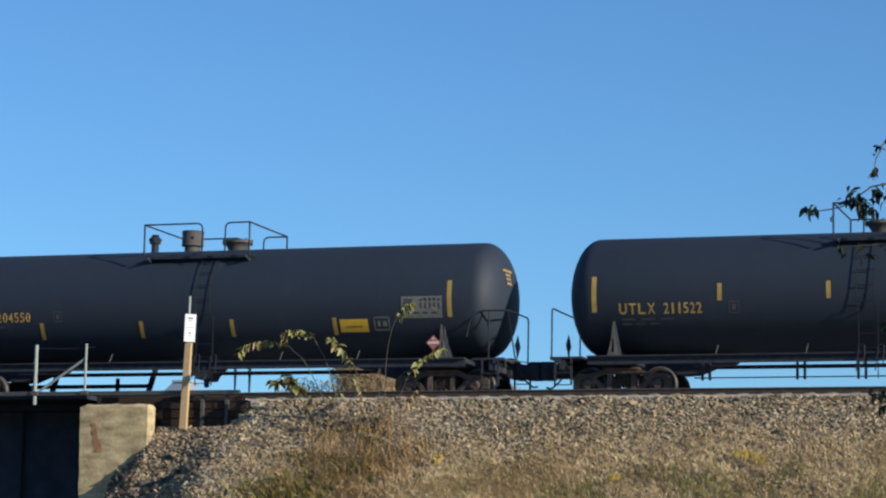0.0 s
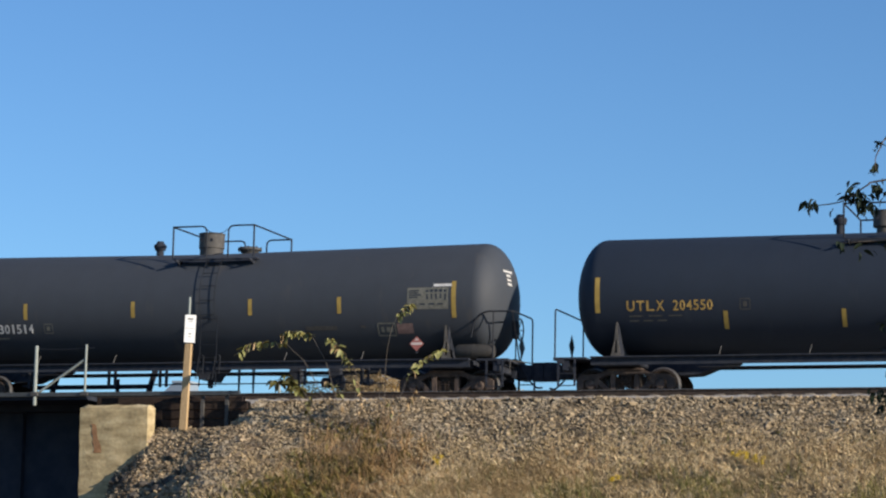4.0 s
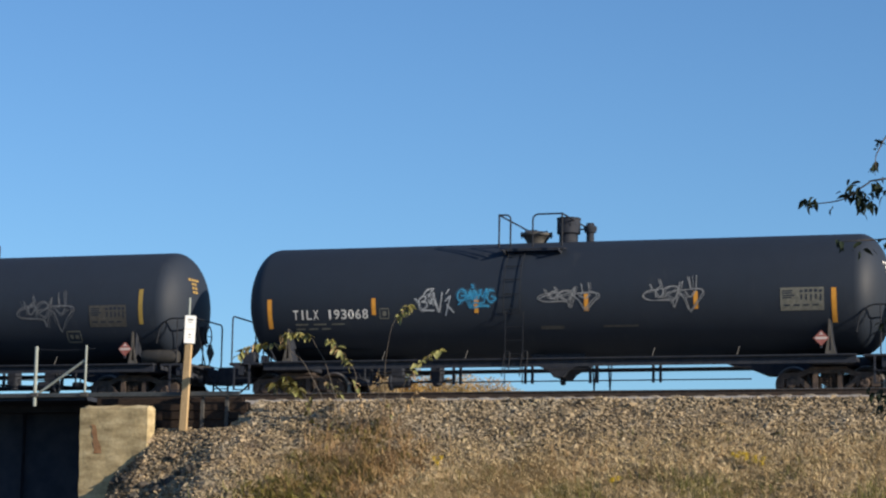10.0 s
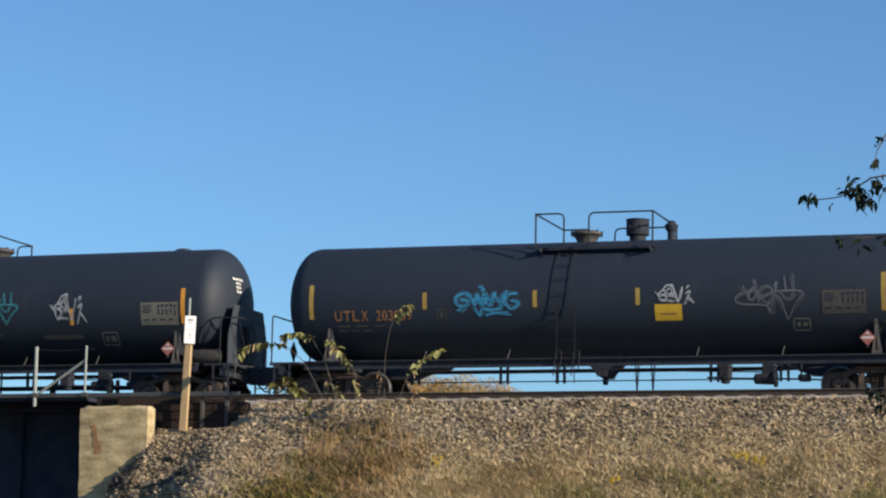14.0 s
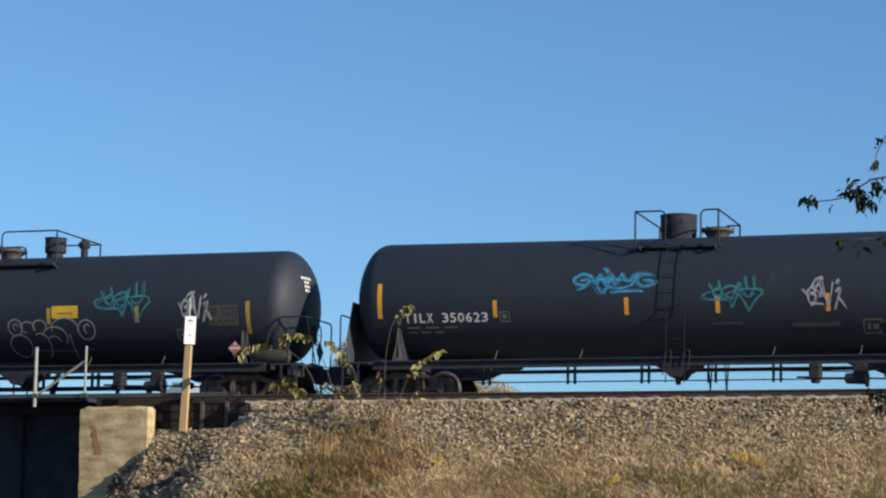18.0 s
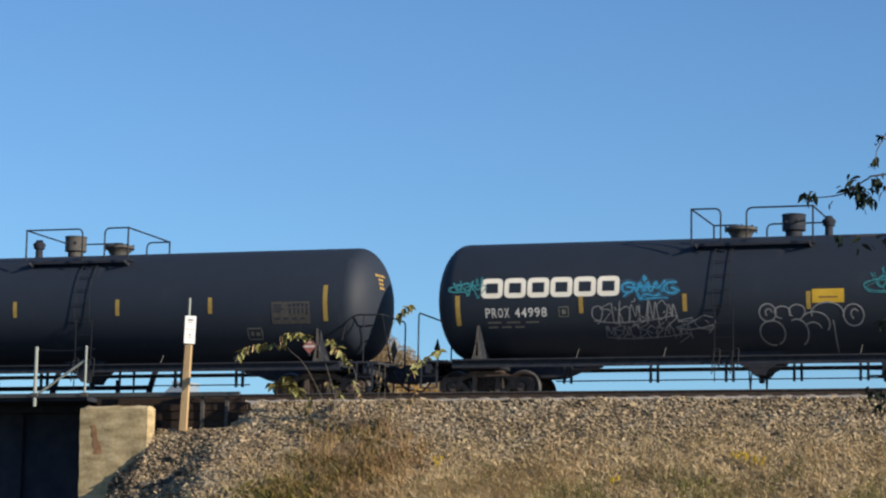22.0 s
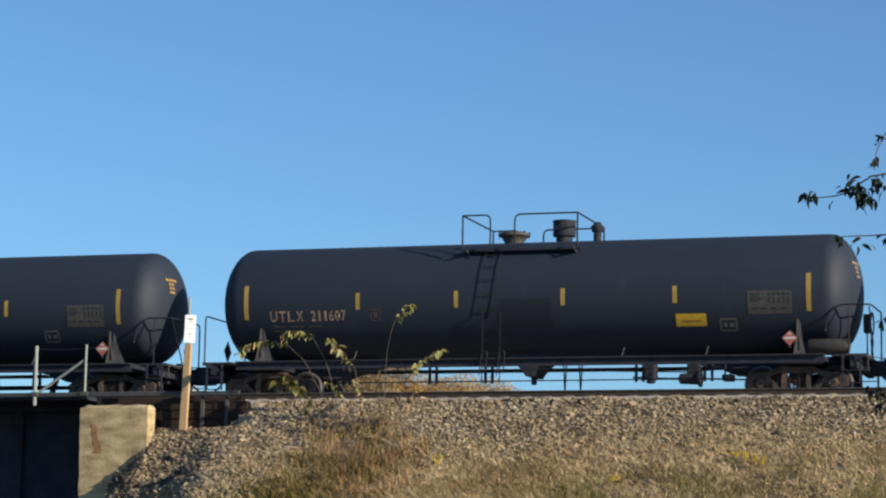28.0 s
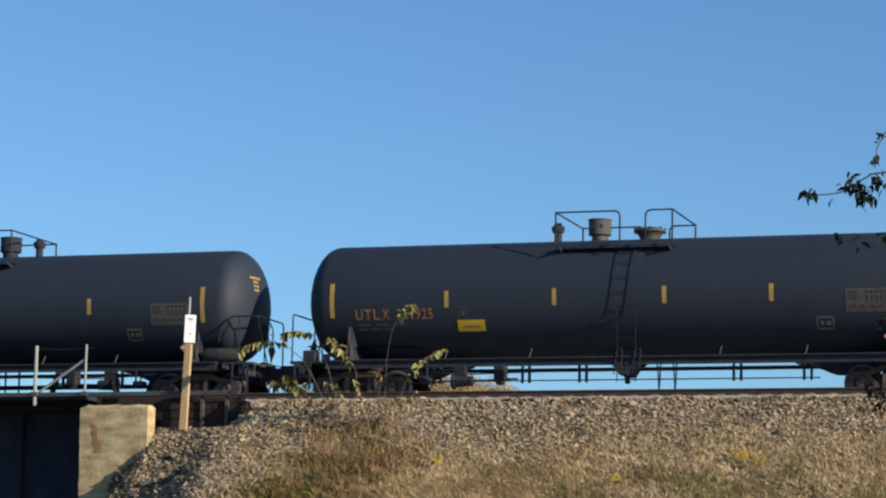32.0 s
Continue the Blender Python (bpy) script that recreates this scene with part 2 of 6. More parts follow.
def part(name, bm, mat, parent=None, label="", at=None, smooth=True):
    """Links a bmesh, or a mesh made before, as one object under its thing."""
    me = bm if isinstance(bm, bpy.types.Mesh) else finish(bm, name, mat, smooth)
    ob = new(name, me)
    ob.parent = parent
    if at is not None:
        ob.matrix_basis = at if isinstance(at, Matrix) else Matrix.Translation(at)
    return tagged(ob, label)


def shared(key, build, mat, smooth=True):
    """A mesh that is built once and used by every alike piece."""
    if key not in meshes:
        bm = bmesh.new()
        build(bm)
        meshes[key] = finish(bm, key.split("|")[0], mat, smooth)
    return meshes[key]


def thing(name, label, category, group="", at=(0, 0, 0), kind=""):
    ob = new(name)
    ob.empty_display_size = 0.3
    ob.matrix_basis = at if isinstance(at, Matrix) else Matrix.Translation(at)
    return tagged(ob, label, category, group, kind)


def box(bm, lo, hi, bevel=0.0, mat=0):
    v = [bm.verts.new((x, y, z)) for z in (lo[2], hi[2]) for y in (lo[1], hi[1]) for x in (lo[0], hi[0])]
    fs = [bm.faces.new([v[i] for i in f]) for f in ((0, 2, 3, 1), (4, 5, 7, 6), (0, 1, 5, 4), (2, 6, 7, 3), (0, 4, 6, 2), (1, 3, 7, 5))]
    for f in fs:
        f.material_index = mat
    if bevel:
        es = list({e for f in fs for e in f.edges})
        bmesh.ops.bevel(bm, geom=es, offset=bevel, segments=1, affect="EDGES")
    return fs


def tube(bm, pts, r, n=8, r_end=None, mat=0):
    """A round bar along a line of points."""
    pts = [Vector(p) for p in pts]
    rings, side = [], None
    for i, p in enumerate(pts):
        d = (pts[min(i + 1, len(pts) - 1)] - pts[max(i - 1, 0)]).normalized()
        if side is None:
            side = d.orthogonal().normalized()
        side = (side - d * side.dot(d)).normalized()
        up = d.cross(side)
        rr = r if r_end is None else r + (r_end - r) * i / (len(pts) - 1)
        rings.append([bm.verts.new(p + (side * math.cos(a) + up * math.sin(a)) * rr) for a in [2 * math.pi * k / n for k in range(n)]])
    for a, b in zip(rings, rings[1:]):
        for k in range(n):
            bm.faces.new((a[k], a[(k + 1) % n], b[(k + 1) % n], b[k])).material_index = mat
    bm.faces.new(rings[0][::-1]).material_index = mat
    bm.faces.new(rings[-1]).material_index = mat


def rounded(pts, radius=0.12, steps=4):
    """The line of points with its corners rounded off."""
    pts = [Vector(p) for p in pts]
    out = [pts[0]]
    for a, b, c in zip(pts, pts[1:], pts[2:]):
        r = min(radius, (a - b).length * 0.45, (c - b).length * 0.45)
        p, q = b + (a - b).normalized() * r, b + (c - b).normalized() * r
        for i in range(steps + 1):
            s = i / steps
            out.append(p * (1 - s) ** 2 + b * 2 * s * (1 - s) + q * s ** 2)
    return out + [pts[-1]]


def turned(bm, profile, axis="x", n=32, mats=None):
    """A body turned from (along, radius) pairs; closed at both ends."""
    rings = []
    for a, r in profile:
        ring = []
        for k in range(n):
            c, s = r * math.cos(2 * math.pi * k / n), r * math.sin(2 * math.pi * k / n)
            ring.append(bm.verts.new({"x": (a, c, s), "y": (c, a, s), "z": (c, s, a)}[axis]))
        rings.append(ring)
    for i, (a, b) in enumerate(zip(rings, rings[1:])):
        for k in range(n):
            f = bm.faces.new((a[k], a[(k + 1) % n], b[(k + 1) % n], b[k]))
            f.material_index = mats[i] if mats else 0
    bm.faces.new(rings[0][::-1])
    bm.faces.new(rings[-1])


def plate(bm, outline, lo, hi, axis="y"):
    """A flat outline, given in the two other axes, drawn out from lo to hi along the axis."""
    put = {"y": lambda u, v, w: (u, w, v), "x": lambda u, v, w: (w, u, v), "z": lambda u, v, w: (u, v, w)}[axis]
    a = [bm.verts.new(put(u, v, lo)) for u, v in outline]
    b = [bm.verts.new(put(u, v, hi)) for u, v in outline]
    bm.faces.new(a)
    bm.faces.new(b[::-1])
    for i in range(len(a)):
        j = (i + 1) % len(a)
        bm.faces.new((a[i], b[i], b[j], a[j]))


# ---- the ground, the two tracks and the bridge ----
LAND = -6.9                       # the level of the land and road below the embankment
BENCH = -0.41                     # the level of the ballast shoulder


def smoothstep(a, b, x):
    s = min(1, max(0, (x - a) / (b - a)))
    return s * s * (3 - 2 * s)


def height(x, y):
    if y > -6.3:
        z = BENCH if y < 3.2 else BENCH - (y - 3.2) * 0.67
    else:
        z = BENCH + (y + 6.3) * 0.67
    if y > -7.2:
        z = min(z, -1.08 + 2.1 * max(0, x + 23.05))      # the level cut in front of the timbers
    near_wall = smoothstep(-22.6, -25.1, x)
    z += near_wall * (min(z, -1.10 + 1.2 * min(0, y + 6.95)) - z)
    z -= 0.75 * max(0, -25.03 - x) + 5.0 * max(0, -25.8 - x)
    z = max(z, -3.6 + 0.72 * (x + 26.35) + min(0, 1.2 * (y + 6.95))) if x < -25.8 else z
    if -27 < x < -22 and -10 < y < -7:
        z -= 0.2 * math.exp(-((x + 24.3) / 0.9) ** 2 - ((y + 8.15) / 0.25) ** 2)      # a hollow in the rubble
    if x < -40:
        w = (BENCH if y < 3.2 else BENCH - (y - 3.2) * 0.67) if y > -6.3 else BENCH + (y + 6.3) * 0.67
        z = max(z, min(w, -0.9 - 0.9 * (x + 43.5)))
    z = max(z, LAND)
    if z > LAND + 0.05 and (y < -6.2 or y > 3.2):
        z += 0.10 * noise.noise((x * 0.5, y * 0.5, 0)) + 0.05 * noise.noise((x * 1.7, y * 1.7, 3))
    return z


def build_ground():
    xs = [-2500, -900, -400, -200, -120, -80, -60, -50] + [-46 + 0.4 * i for i in range(47)] + [-27.2 + 0.15 * i for i in range(34)] + [-22 + 0.4 * i for i in range(66)] + [6, 10, 16, 26, 45, 80, 160, 400, 900, 2500]
    ys = [-900, -400, -200, -120, -90, -70, -55, -42, -32, -25, -20, -18] + [-17 + 0.4 * i for i in range(56)] + [6, 8, 10, 13, 16, 20, 30, 50, 90, 160, 300, 700, 1500, 3000]
    bm = bmesh.new()
    grid = [[bm.verts.new((x, y, height(x, y))) for x in xs] for y in ys]
    for a, b in zip(grid, grid[1:]):
        for i in range(len(xs) - 1):
            f = bm.faces.new((a[i], a[i + 1], b[i + 1], b[i]))
    tagged(part("ground", bm, GROUND), "dry stony soil of the railway embankment and flat land", "ground", kind="structure")
    bm = bmesh.new()
    box(bm, (-39.5, -400, LAND - 0.3), (-28.5, 400, LAND + 0.02))
    tagged(part("road", bm, ROAD), "worn asphalt road running through the underpass", "road", kind="structure")


def rail_profile(bm, x0, x1, y, z):
    half = [(0.07, -0.172), (0.07, -0.155), (0.012, -0.14), (0.010, -0.045), (0.036, -0.034), (0.036, -0.006)]
    outline = half + [(-u, v) for u, v in half[::-1]]
    plate(bm, [(y + u, z + v) for u, v in outline], x0, x1, "x")
    box(bm, (x0, y - 0.034, z - 0.0065), (x1, y + 0.034, z), mat=1)


def build_tracks():
    for name, yc, z in (("main_track", 0.0, 0.0), ("near_track", -4.1, -0.06)):
        track = thing(name, "rusty steel rails on creosoted timber ties", "railway track", "railway tracks", (0, 0, 0), "structure")
        for s in (-1, 1):
            bm = bmesh.new()
            rail_profile(bm, -160, 160, yc + s * 0.755, z)
            part("rail", bm, [RAIL_STEEL, RAIL_HEAD], track)
        me = shared("tie|" + name, lambda bm: box(bm, (-0.11, -1.3, -0.17), (0.11, 1.3, 0), 0.012), TIE if yc == 0 else OLD_TIE)
        for i in range(130):
            x = -46 + i * 0.51
            part("tie", me, None, track, at=pose(x + random.uniform(-0.02, 0.02), yc + random.uniform(-0.03, 0.03), z - 0.175, 0, 0, random.uniform(-0.8, 0.8)))
    bm = bmesh.new()
    outline = [(-6.1, BENCH - 0.02), (-5.9, -0.31), (-5.3, -0.26), (-2.9, -0.23), (-2.1, -0.17), (1.8, -0.17), (3.2, BENCH - 0.05), (3.2, -0.9), (-6.1, -0.9)]
    plate(bm, outline, -27.0, 160, "x")
    tagged(part("ballast_bed", bm, BED), "packed crushed stone under the tracks, paled to bounce light", "ballast", kind="structure")


def build_bridge():
    bridge = thing("bridge", "dark steel railway deck bridge over the underpass", "bridge", at=(0, 0, 0), kind="structure")
    bm = bmesh.new()
    box(bm, (-44, -5.5, -0.52), (-26.9, 3.4, -0.34))
    part("deck", bm, DECK, bridge)
    bm = bmesh.new()
    box(bm, (-44, -6.9, -0.36), (-26.9, -5.5, -0.26))
    part("walkway", bm, DECK, bridge, "dark walkway slab beside the near track")
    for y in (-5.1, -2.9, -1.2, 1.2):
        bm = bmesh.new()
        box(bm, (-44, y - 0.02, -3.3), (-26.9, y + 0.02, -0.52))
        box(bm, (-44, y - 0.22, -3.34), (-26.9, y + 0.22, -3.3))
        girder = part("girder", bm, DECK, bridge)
        for i in range(10):
            part("stiffener", shared("stiffener", lambda bm: box(bm, (0, -0.2, -3.3), (0.02, -0.02, -0.52)), DECK), None, girder, at=(-43 + i * 1.7, y, 0))
    bm = bmesh.new()
    box(bm, (-44, -7.0, -0.29), (-22.9, -6.93, -0.19), 0.01)
    part("walkway_edge", bm, EDGE, bridge, "dull grey steel edge beam")
    bm = bmesh.new()
    box(bm, (-26.9, -6.3, -1.6), (-23.1, -6.14, -0.27), 0.01)
    part("back_wall", bm, DARK_TIE, bridge, "dark timber wall behind the cribbing")
    # abutments take the stone colour with the underpass shade painted in
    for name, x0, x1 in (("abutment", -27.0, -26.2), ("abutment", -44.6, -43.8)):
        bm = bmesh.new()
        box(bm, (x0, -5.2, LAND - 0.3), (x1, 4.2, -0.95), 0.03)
        part(name, bm, SHADED_STONE, bridge, "stone abutment wall with the underpass shade in its colour")


build_ground()
build_tracks()
build_bridge()


# ---- the tank cars ----
AXIS, RADIUS, SAG = 2.685, 1.49, 0.0    # height of the tank's axis over the rail, its outer radius, and how far its middle dips towards the outlet
HALF, HEAD = 7.59, 0.75          # half the shell's straight length, depth of the dished ends
LIFT = 0.32


def on_tank(x, z, off=0.006):
    """The point of the near side of the tank at that height."""
    r = RADIUS + off
    axis = AXIS - SAG * max(0, 1 - abs(x) / HALF)
    d = max(-0.995 * r, min(0.995 * r, z - axis))
    return (x, -math.sqrt(r * r - d * d), axis + d)


def wrap(bm, off=0.006):
    """Lays a flat drawing in x and z onto the tank's side."""
    lo, hi = min(v.co.z for v in bm.verts), max(v.co.z for v in bm.verts)
    for i in range(1, max(2, int((hi - lo) / 0.06))):
        z = lo + (hi - lo) * i / max(2, int((hi - lo) / 0.06))
        bmesh.ops.bisect_plane(bm, geom=[*bm.verts, *bm.edges, *bm.faces], plane_co=(0, 0, z), plane_no=(0, 0, 1))
    for v in bm.verts:
        v.co = on_tank(v.co.x, v.co.z, off)


def patch(bm, x0, z0, x1, z1, off=0.006):
    n = max(1, int(abs(z1 - z0) / 0.07))
    rows = [[bm.verts.new(on_tank(x, z0 + (z1 - z0) * i / n, off)) for x in (x0, x1)] for i in range(n + 1)]
    for a, b in zip(rows, rows[1:]):
        bm.faces.new((a[0], a[1], b[1], b[0]))


def letters(text, x0, z0, x1, z1, off=0.006, weight=0.02):
    """Lettering that fills the given field on the tank's side."""
    cu = bpy.data.curves.new("lettering", "FONT")
    cu.body, cu.size, cu.offset, cu.resolution_u, cu.space_character = text, 1, weight, 3, 1.2
    ob = new("lettering", cu)
    dg = bpy.context.evaluated_depsgraph_get()
    me = bpy.data.meshes.new_from_object(ob.evaluated_get(dg))
    bpy.data.objects.remove(ob)
    bm = bmesh.new()
    bm.from_mesh(me)
    bpy.data.meshes.remove(me)
    xs, ys = [v.co.x for v in bm.verts], [v.co.y for v in bm.verts]
    sx, sz = (x1 - x0) / (max(xs) - min(xs)), (z1 - z0) / (max(ys) - min(ys))
    ax, az = min(xs), min(ys)
    for v in bm.verts:
        v.co = (x0 + (v.co.x - ax) * sx, 0, z0 + (v.co.y - az) * sz)
    wrap(bm, off)
    return bm


def ribbon(bm, pts, w, off=0.006):
    """A painted stroke of width w along flat points (x, z)."""
    dense = []
    for (a, b), (c, d) in zip(pts, pts[1:]):
        k = max(1, int(abs(d - b) / 0.05))
        dense += [(a + (c - a) * j / k, b + (d - b) * j / k) for j in range(k)]
    pts = dense + [pts[-1]]
    n = len(pts)
    rows = []
    for i in range(n):
        dx, dz = pts[min(i + 1, n - 1)][0] - pts[max(i - 1, 0)][0], pts[min(i + 1, n - 1)][1] - pts[max(i - 1, 0)][1]
        q = math.hypot(dx, dz) or 1
        ox, oz = -dz / q * w / 2, dx / q * w / 2
        rows.append([bm.verts.new(on_tank(pts[i][0] + s * ox, pts[i][1] + s * oz, off)) for s in (1, -1)])
    for a, b in zip(rows, rows[1:]):
        bm.faces.new((a[0], a[1], b[1], b[0]))


def curve_through(pts, steps=6):
    out = []
    for i in range(len(pts) - 1):
        p0, p1, p2, p3 = pts[max(i - 1, 0)], pts[i], pts[i + 1], pts[min(i + 2, len(pts) - 1)]
        for k in range(steps):
            s = k / steps
            out.append(tuple(0.5 * (2 * b + (c - a) * s + (2 * a - 5 * b + 4 * c - d) * s * s + (3 * b - a - 3 * c + d) * s ** 3)
                             for a, b, c, d in zip(p0, p1, p2, p3)))
    return out + [pts[-1]]


def scrawl(bm, x0, z0, x1, z1, seed, w=0.045, count=5):
    """A sprayed tag of loops and darting strokes inside the field."""
    rng = random.Random(seed)
    W, H = x1 - x0, z1 - z0
    k = 0
    for i in range(count):
        cx = x0 + W * (i + 0.5) / count
        cw = W / count * 0.95
        top = z1 - H * rng.uniform(0, 0.2)
        low = z0 + H * rng.uniform(0.15, 0.35)
        kind = rng.randrange(4)
        if kind == 0:
            pts = [(cx + cw * 0.6 * math.cos(a), (top + low) / 2 + (top - low) * 0.45 * math.sin(a)) for a in [0.6 + j * 0.75 for j in range(9)]]
        elif kind == 1:
            pts = [(cx - cw * 0.6, low), (cx - cw * 0.3, top), (cx, low + H * 0.1), (cx + cw * 0.3, top - H * 0.05), (cx + cw * 0.65, low - H * 0.12)]
        elif kind == 2:
            pts = [(cx + cw * 0.5, top), (cx - cw * 0.5, top - H * 0.2), (cx + cw * 0.45, (top + low) / 2), (cx - cw * 0.55, low)]
        else:
            pts = [(cx - cw * 0.5, top - H * 0.1), (cx - cw * 0.35, low), (cx + cw * 0.2, low + H * 0.06), (cx + cw * 0.55, top + H * 0.04), (cx + cw * 0.35, low - H * 0.1)]
        pts = [(x + rng.uniform(-1, 1) * cw * 0.12, z + rng.uniform(-1, 1) * H * 0.05) for x, z in pts]
        ribbon(bm, curve_through(pts), w * 0.8 * rng.uniform(0.8, 1.15), 0.006 + 0.0006 * k)
        k += 1
        for _ in range(rng.randrange(1, 4)):
            a = (cx + rng.uniform(-1, 1) * cw * 0.8, z0 + H * rng.uniform(0.1, 1.0))
            b = (a[0] + rng.uniform(-0.3, 0.5) * cw, a[1] + rng.uniform(-0.5, 0.4) * H * 0.5)
            ribbon(bm, curve_through([a, ((a[0] + b[0]) / 2 + 0.03, (a[1] + b[1]) / 2), b]), w * 0.8, 0.006 + 0.0006 * k)
            k += 1
    pts = [(x0, z0 + H * 0.3), (x0 + W * 0.3, z0 + H * 0.22), (x0 + W * 0.7, z0 + H * 0.3), (x1, z0 + H * 0.42), (x0 + W * 0.85, z0)]
    ribbon(bm, curve_through(pts), w * 0.8, 0.0052)


BALLOONS = [(.09, .80, .08, .19, 0, 6.5), (.10, .80, .03, .08, 0, 4.2), (.23, .80, .075, .13, -.6, 4.6), (.37, .82, .075, .14, -.5, 4.0), (.655, .76, .15, .24, -.3, 3.4), (.53, .55, .14, .25, -.6, 2.9),
            (.90, .72, .095, .23, 0, 6.5), (.91, .74, .035, .1, .5, 4.5), (.12, .38, .12, .25, -1.2, 4.9), (.36, .38, .10, .27, -1.2, 2.1), (.51, .42, .08, .16, .2, 2.6), (.70, .30, .012, .32, -1.5, 1.5)]


def bubbles(bm, x0, z0, x1, z1, seed, w=0.03):
    """Outlined balloon shapes, one against the other."""
    for i, (u, v, ru, rv, a0, a1) in enumerate(BALLOONS):
        n = 18
        pts = [(x0 + (x1 - x0) * (u + ru * math.cos(a0 + (a1 - a0) * j / n)), z0 + (z1 - z0) * (v + rv * math.sin(a0 + (a1 - a0) * j / n))) for j in range(n + 1)]
        ribbon(bm, pts, w, 0.006 + 0.0007 * i)


def squared_ring(bm, x0, z0, x1, z1, w):
    """One squared-off block of the owner's mark, drawn as a plain ring."""
    pts = [((x0 + x1) / 2, z0), (x0, z0), (x0, z1), (x1, z1), (x1, z0), ((x0 + x1) / 2 - 0.001, z0)]
    ribbon(bm, [(p.x, p.z) for p in rounded([(x, 0, z) for x, z in pts], 0.07, 4)], w)


def build_tank(bm):
    prof = []
    for i in range(13):
        a = math.pi / 2 * i / 12
        prof.append((-HALF - HEAD * math.cos(a), max(0.02, RADIUS * math.sin(a) )))
    for w in (-0.667, -0.333, 0, 0.333, 0.667):      # weld beads between the shell's courses
        prof += [(HALF * w + u, RADIUS + (0.0008 if u == 0 else 0)) for u in (-0.08, -0.015, 0, 0.015, 0.08)]
    for i in range(12, -1, -1):
        a = math.pi / 2 * i / 12
        prof.append((HALF + HEAD * math.cos(a), max(0.02, RADIUS * math.sin(a) )))
    turned(bm, prof, "x", 72)
    for v in bm.verts:
        v.co.z += AXIS - SAG * max(0, 1 - abs(v.co.x) / HALF)


def build_side_frame(bm):
    """The cast side frame of a truck, about its middle, in the plane y = 0: chords, columns and diagonals round open windows."""
    top = [(-1.24, 0.56), (-1.1, 0.67), (-0.72, 0.68), (-0.42, 0.80), (0.42, 0.80), (0.72, 0.68), (1.1, 0.67), (1.24, 0.56)]
    under = [(1.2, 0.48), (0.98, 0.53), (0.72, 0.54), (0.44, 0.66), (-0.44, 0.66), (-0.72, 0.54), (-0.98, 0.53), (-1.2, 0.48)]
    plate(bm, top + under, -0.07, 0.07)
    plate(bm, [(-0.40, 0.14), (0.40, 0.14), (0.42, 0.25), (-0.42, 0.25)], -0.075, 0.075)
    box(bm, (-0.45, -0.11, 0.76), (0.45, 0.11, 0.82), 0.015)
    for s in (-1, 1):
        plate(bm, [(s * 0.40, 0.15), (s * 0.30, 0.25), (s * 0.66, 0.56), (s * 0.80, 0.54)], -0.07, 0.07)
        plate(bm, [(s * 0.24, 0.24), (s * 0.36, 0.24), (s * 0.36, 0.68), (s * 0.24, 0.68)], -0.10, 0.10)
        plate(bm, [(s * 1.24, 0.56), (s * 1.24, 0.34), (s * 1.06, 0.32), (s * 1.04, 0.5)], -0.07, 0.07)
        plate(bm, [(s * 0.70, 0.56), (s * 0.68, 0.36), (s * 0.74, 0.34), (s * 0.80, 0.5)], -0.07, 0.07)


def build_spring_nest(bm):
    for i in range(4):
        x = -0.18 + 0.12 * i
        pts = [(x + 0.05 * math.cos(j * 0.9), 0.05 * math.sin(j * 0.9), 0.24 + 0.34 * j / 40) for j in range(41)]
        tube(bm, pts, 0.014, 5)


def build_bearing(bm):
    turned(bm, [(-0.12, 0.10), (-0.10, 0.125), (0.02, 0.13), (0.04, 0.11)], "y", 16)
    for k in range(3):
        a = 2 * math.pi * k / 3
        box(bm, (0.06 * math.cos(a) - 0.014, -0.14, 0.06 * math.sin(a) - 0.014), (0.06 * math.cos(a) + 0.014, -0.12, 0.06 * math.sin(a) + 0.014))


def build_wheel(bm):
    """A wheel about its axle, with its flange towards +y."""
    turned(bm, [(-0.085, 0.03), (-0.085, 0.10), (-0.05, 0.12), (-0.02, 0.30), (-0.065, 0.345), (-0.065, 0.405), (-0.06, 0.418), (0.035, 0.424),
                (0.045, 0.45), (0.065, 0.45), (0.07, 0.35), (0.03, 0.30), (0.03, 0.12), (0.08, 0.10), (0.08, 0.03)], "y", 40,
           [0, 0, 0, 0, 0, 1, 1, 1, 0, 0, 0, 0, 0, 0])


def build_axle(bm):
    turned(bm, [(-1.0, 0.07), (-0.85, 0.08), (-0.6, 0.085), (0, 0.075), (0.6, 0.085), (0.85, 0.08), (1.0, 0.07)], "y", 14)


def stencil_panel(bm, x0, z0, x1, z1, seed):
    """Lines and columns of a consolidated stencil."""
    rng = random.Random(seed)
    W, H = x1 - x0, z1 - z0
    for j in range(4):
        z = z1 - H * (0.12 + 0.1 * j)
        patch(bm, x0 + W * 0.05, z, x0 + W * rng.uniform(0.25, 0.38), z - 0.03, 0.010)
    for j in range(5):
        x = x0 + W * (0.45 + 0.11 * j)
        patch(bm, x, z1 - H * rng.uniform(0.08, 0.16), x + W * 0.07, z1 - H * 0.22, 0.010)
        patch(bm, x + W * 0.02, z1 - H * 0.3, x + W * 0.055, z1 - H * rng.uniform(0.5, 0.62), 0.010)
    for j in range(4):
        patch(bm, x0 + W * (0.08 + 0.22 * j), z1 - H * 0.74, x0 + W * (0.22 + 0.22 * j), z1 - H * 0.8, 0.010)


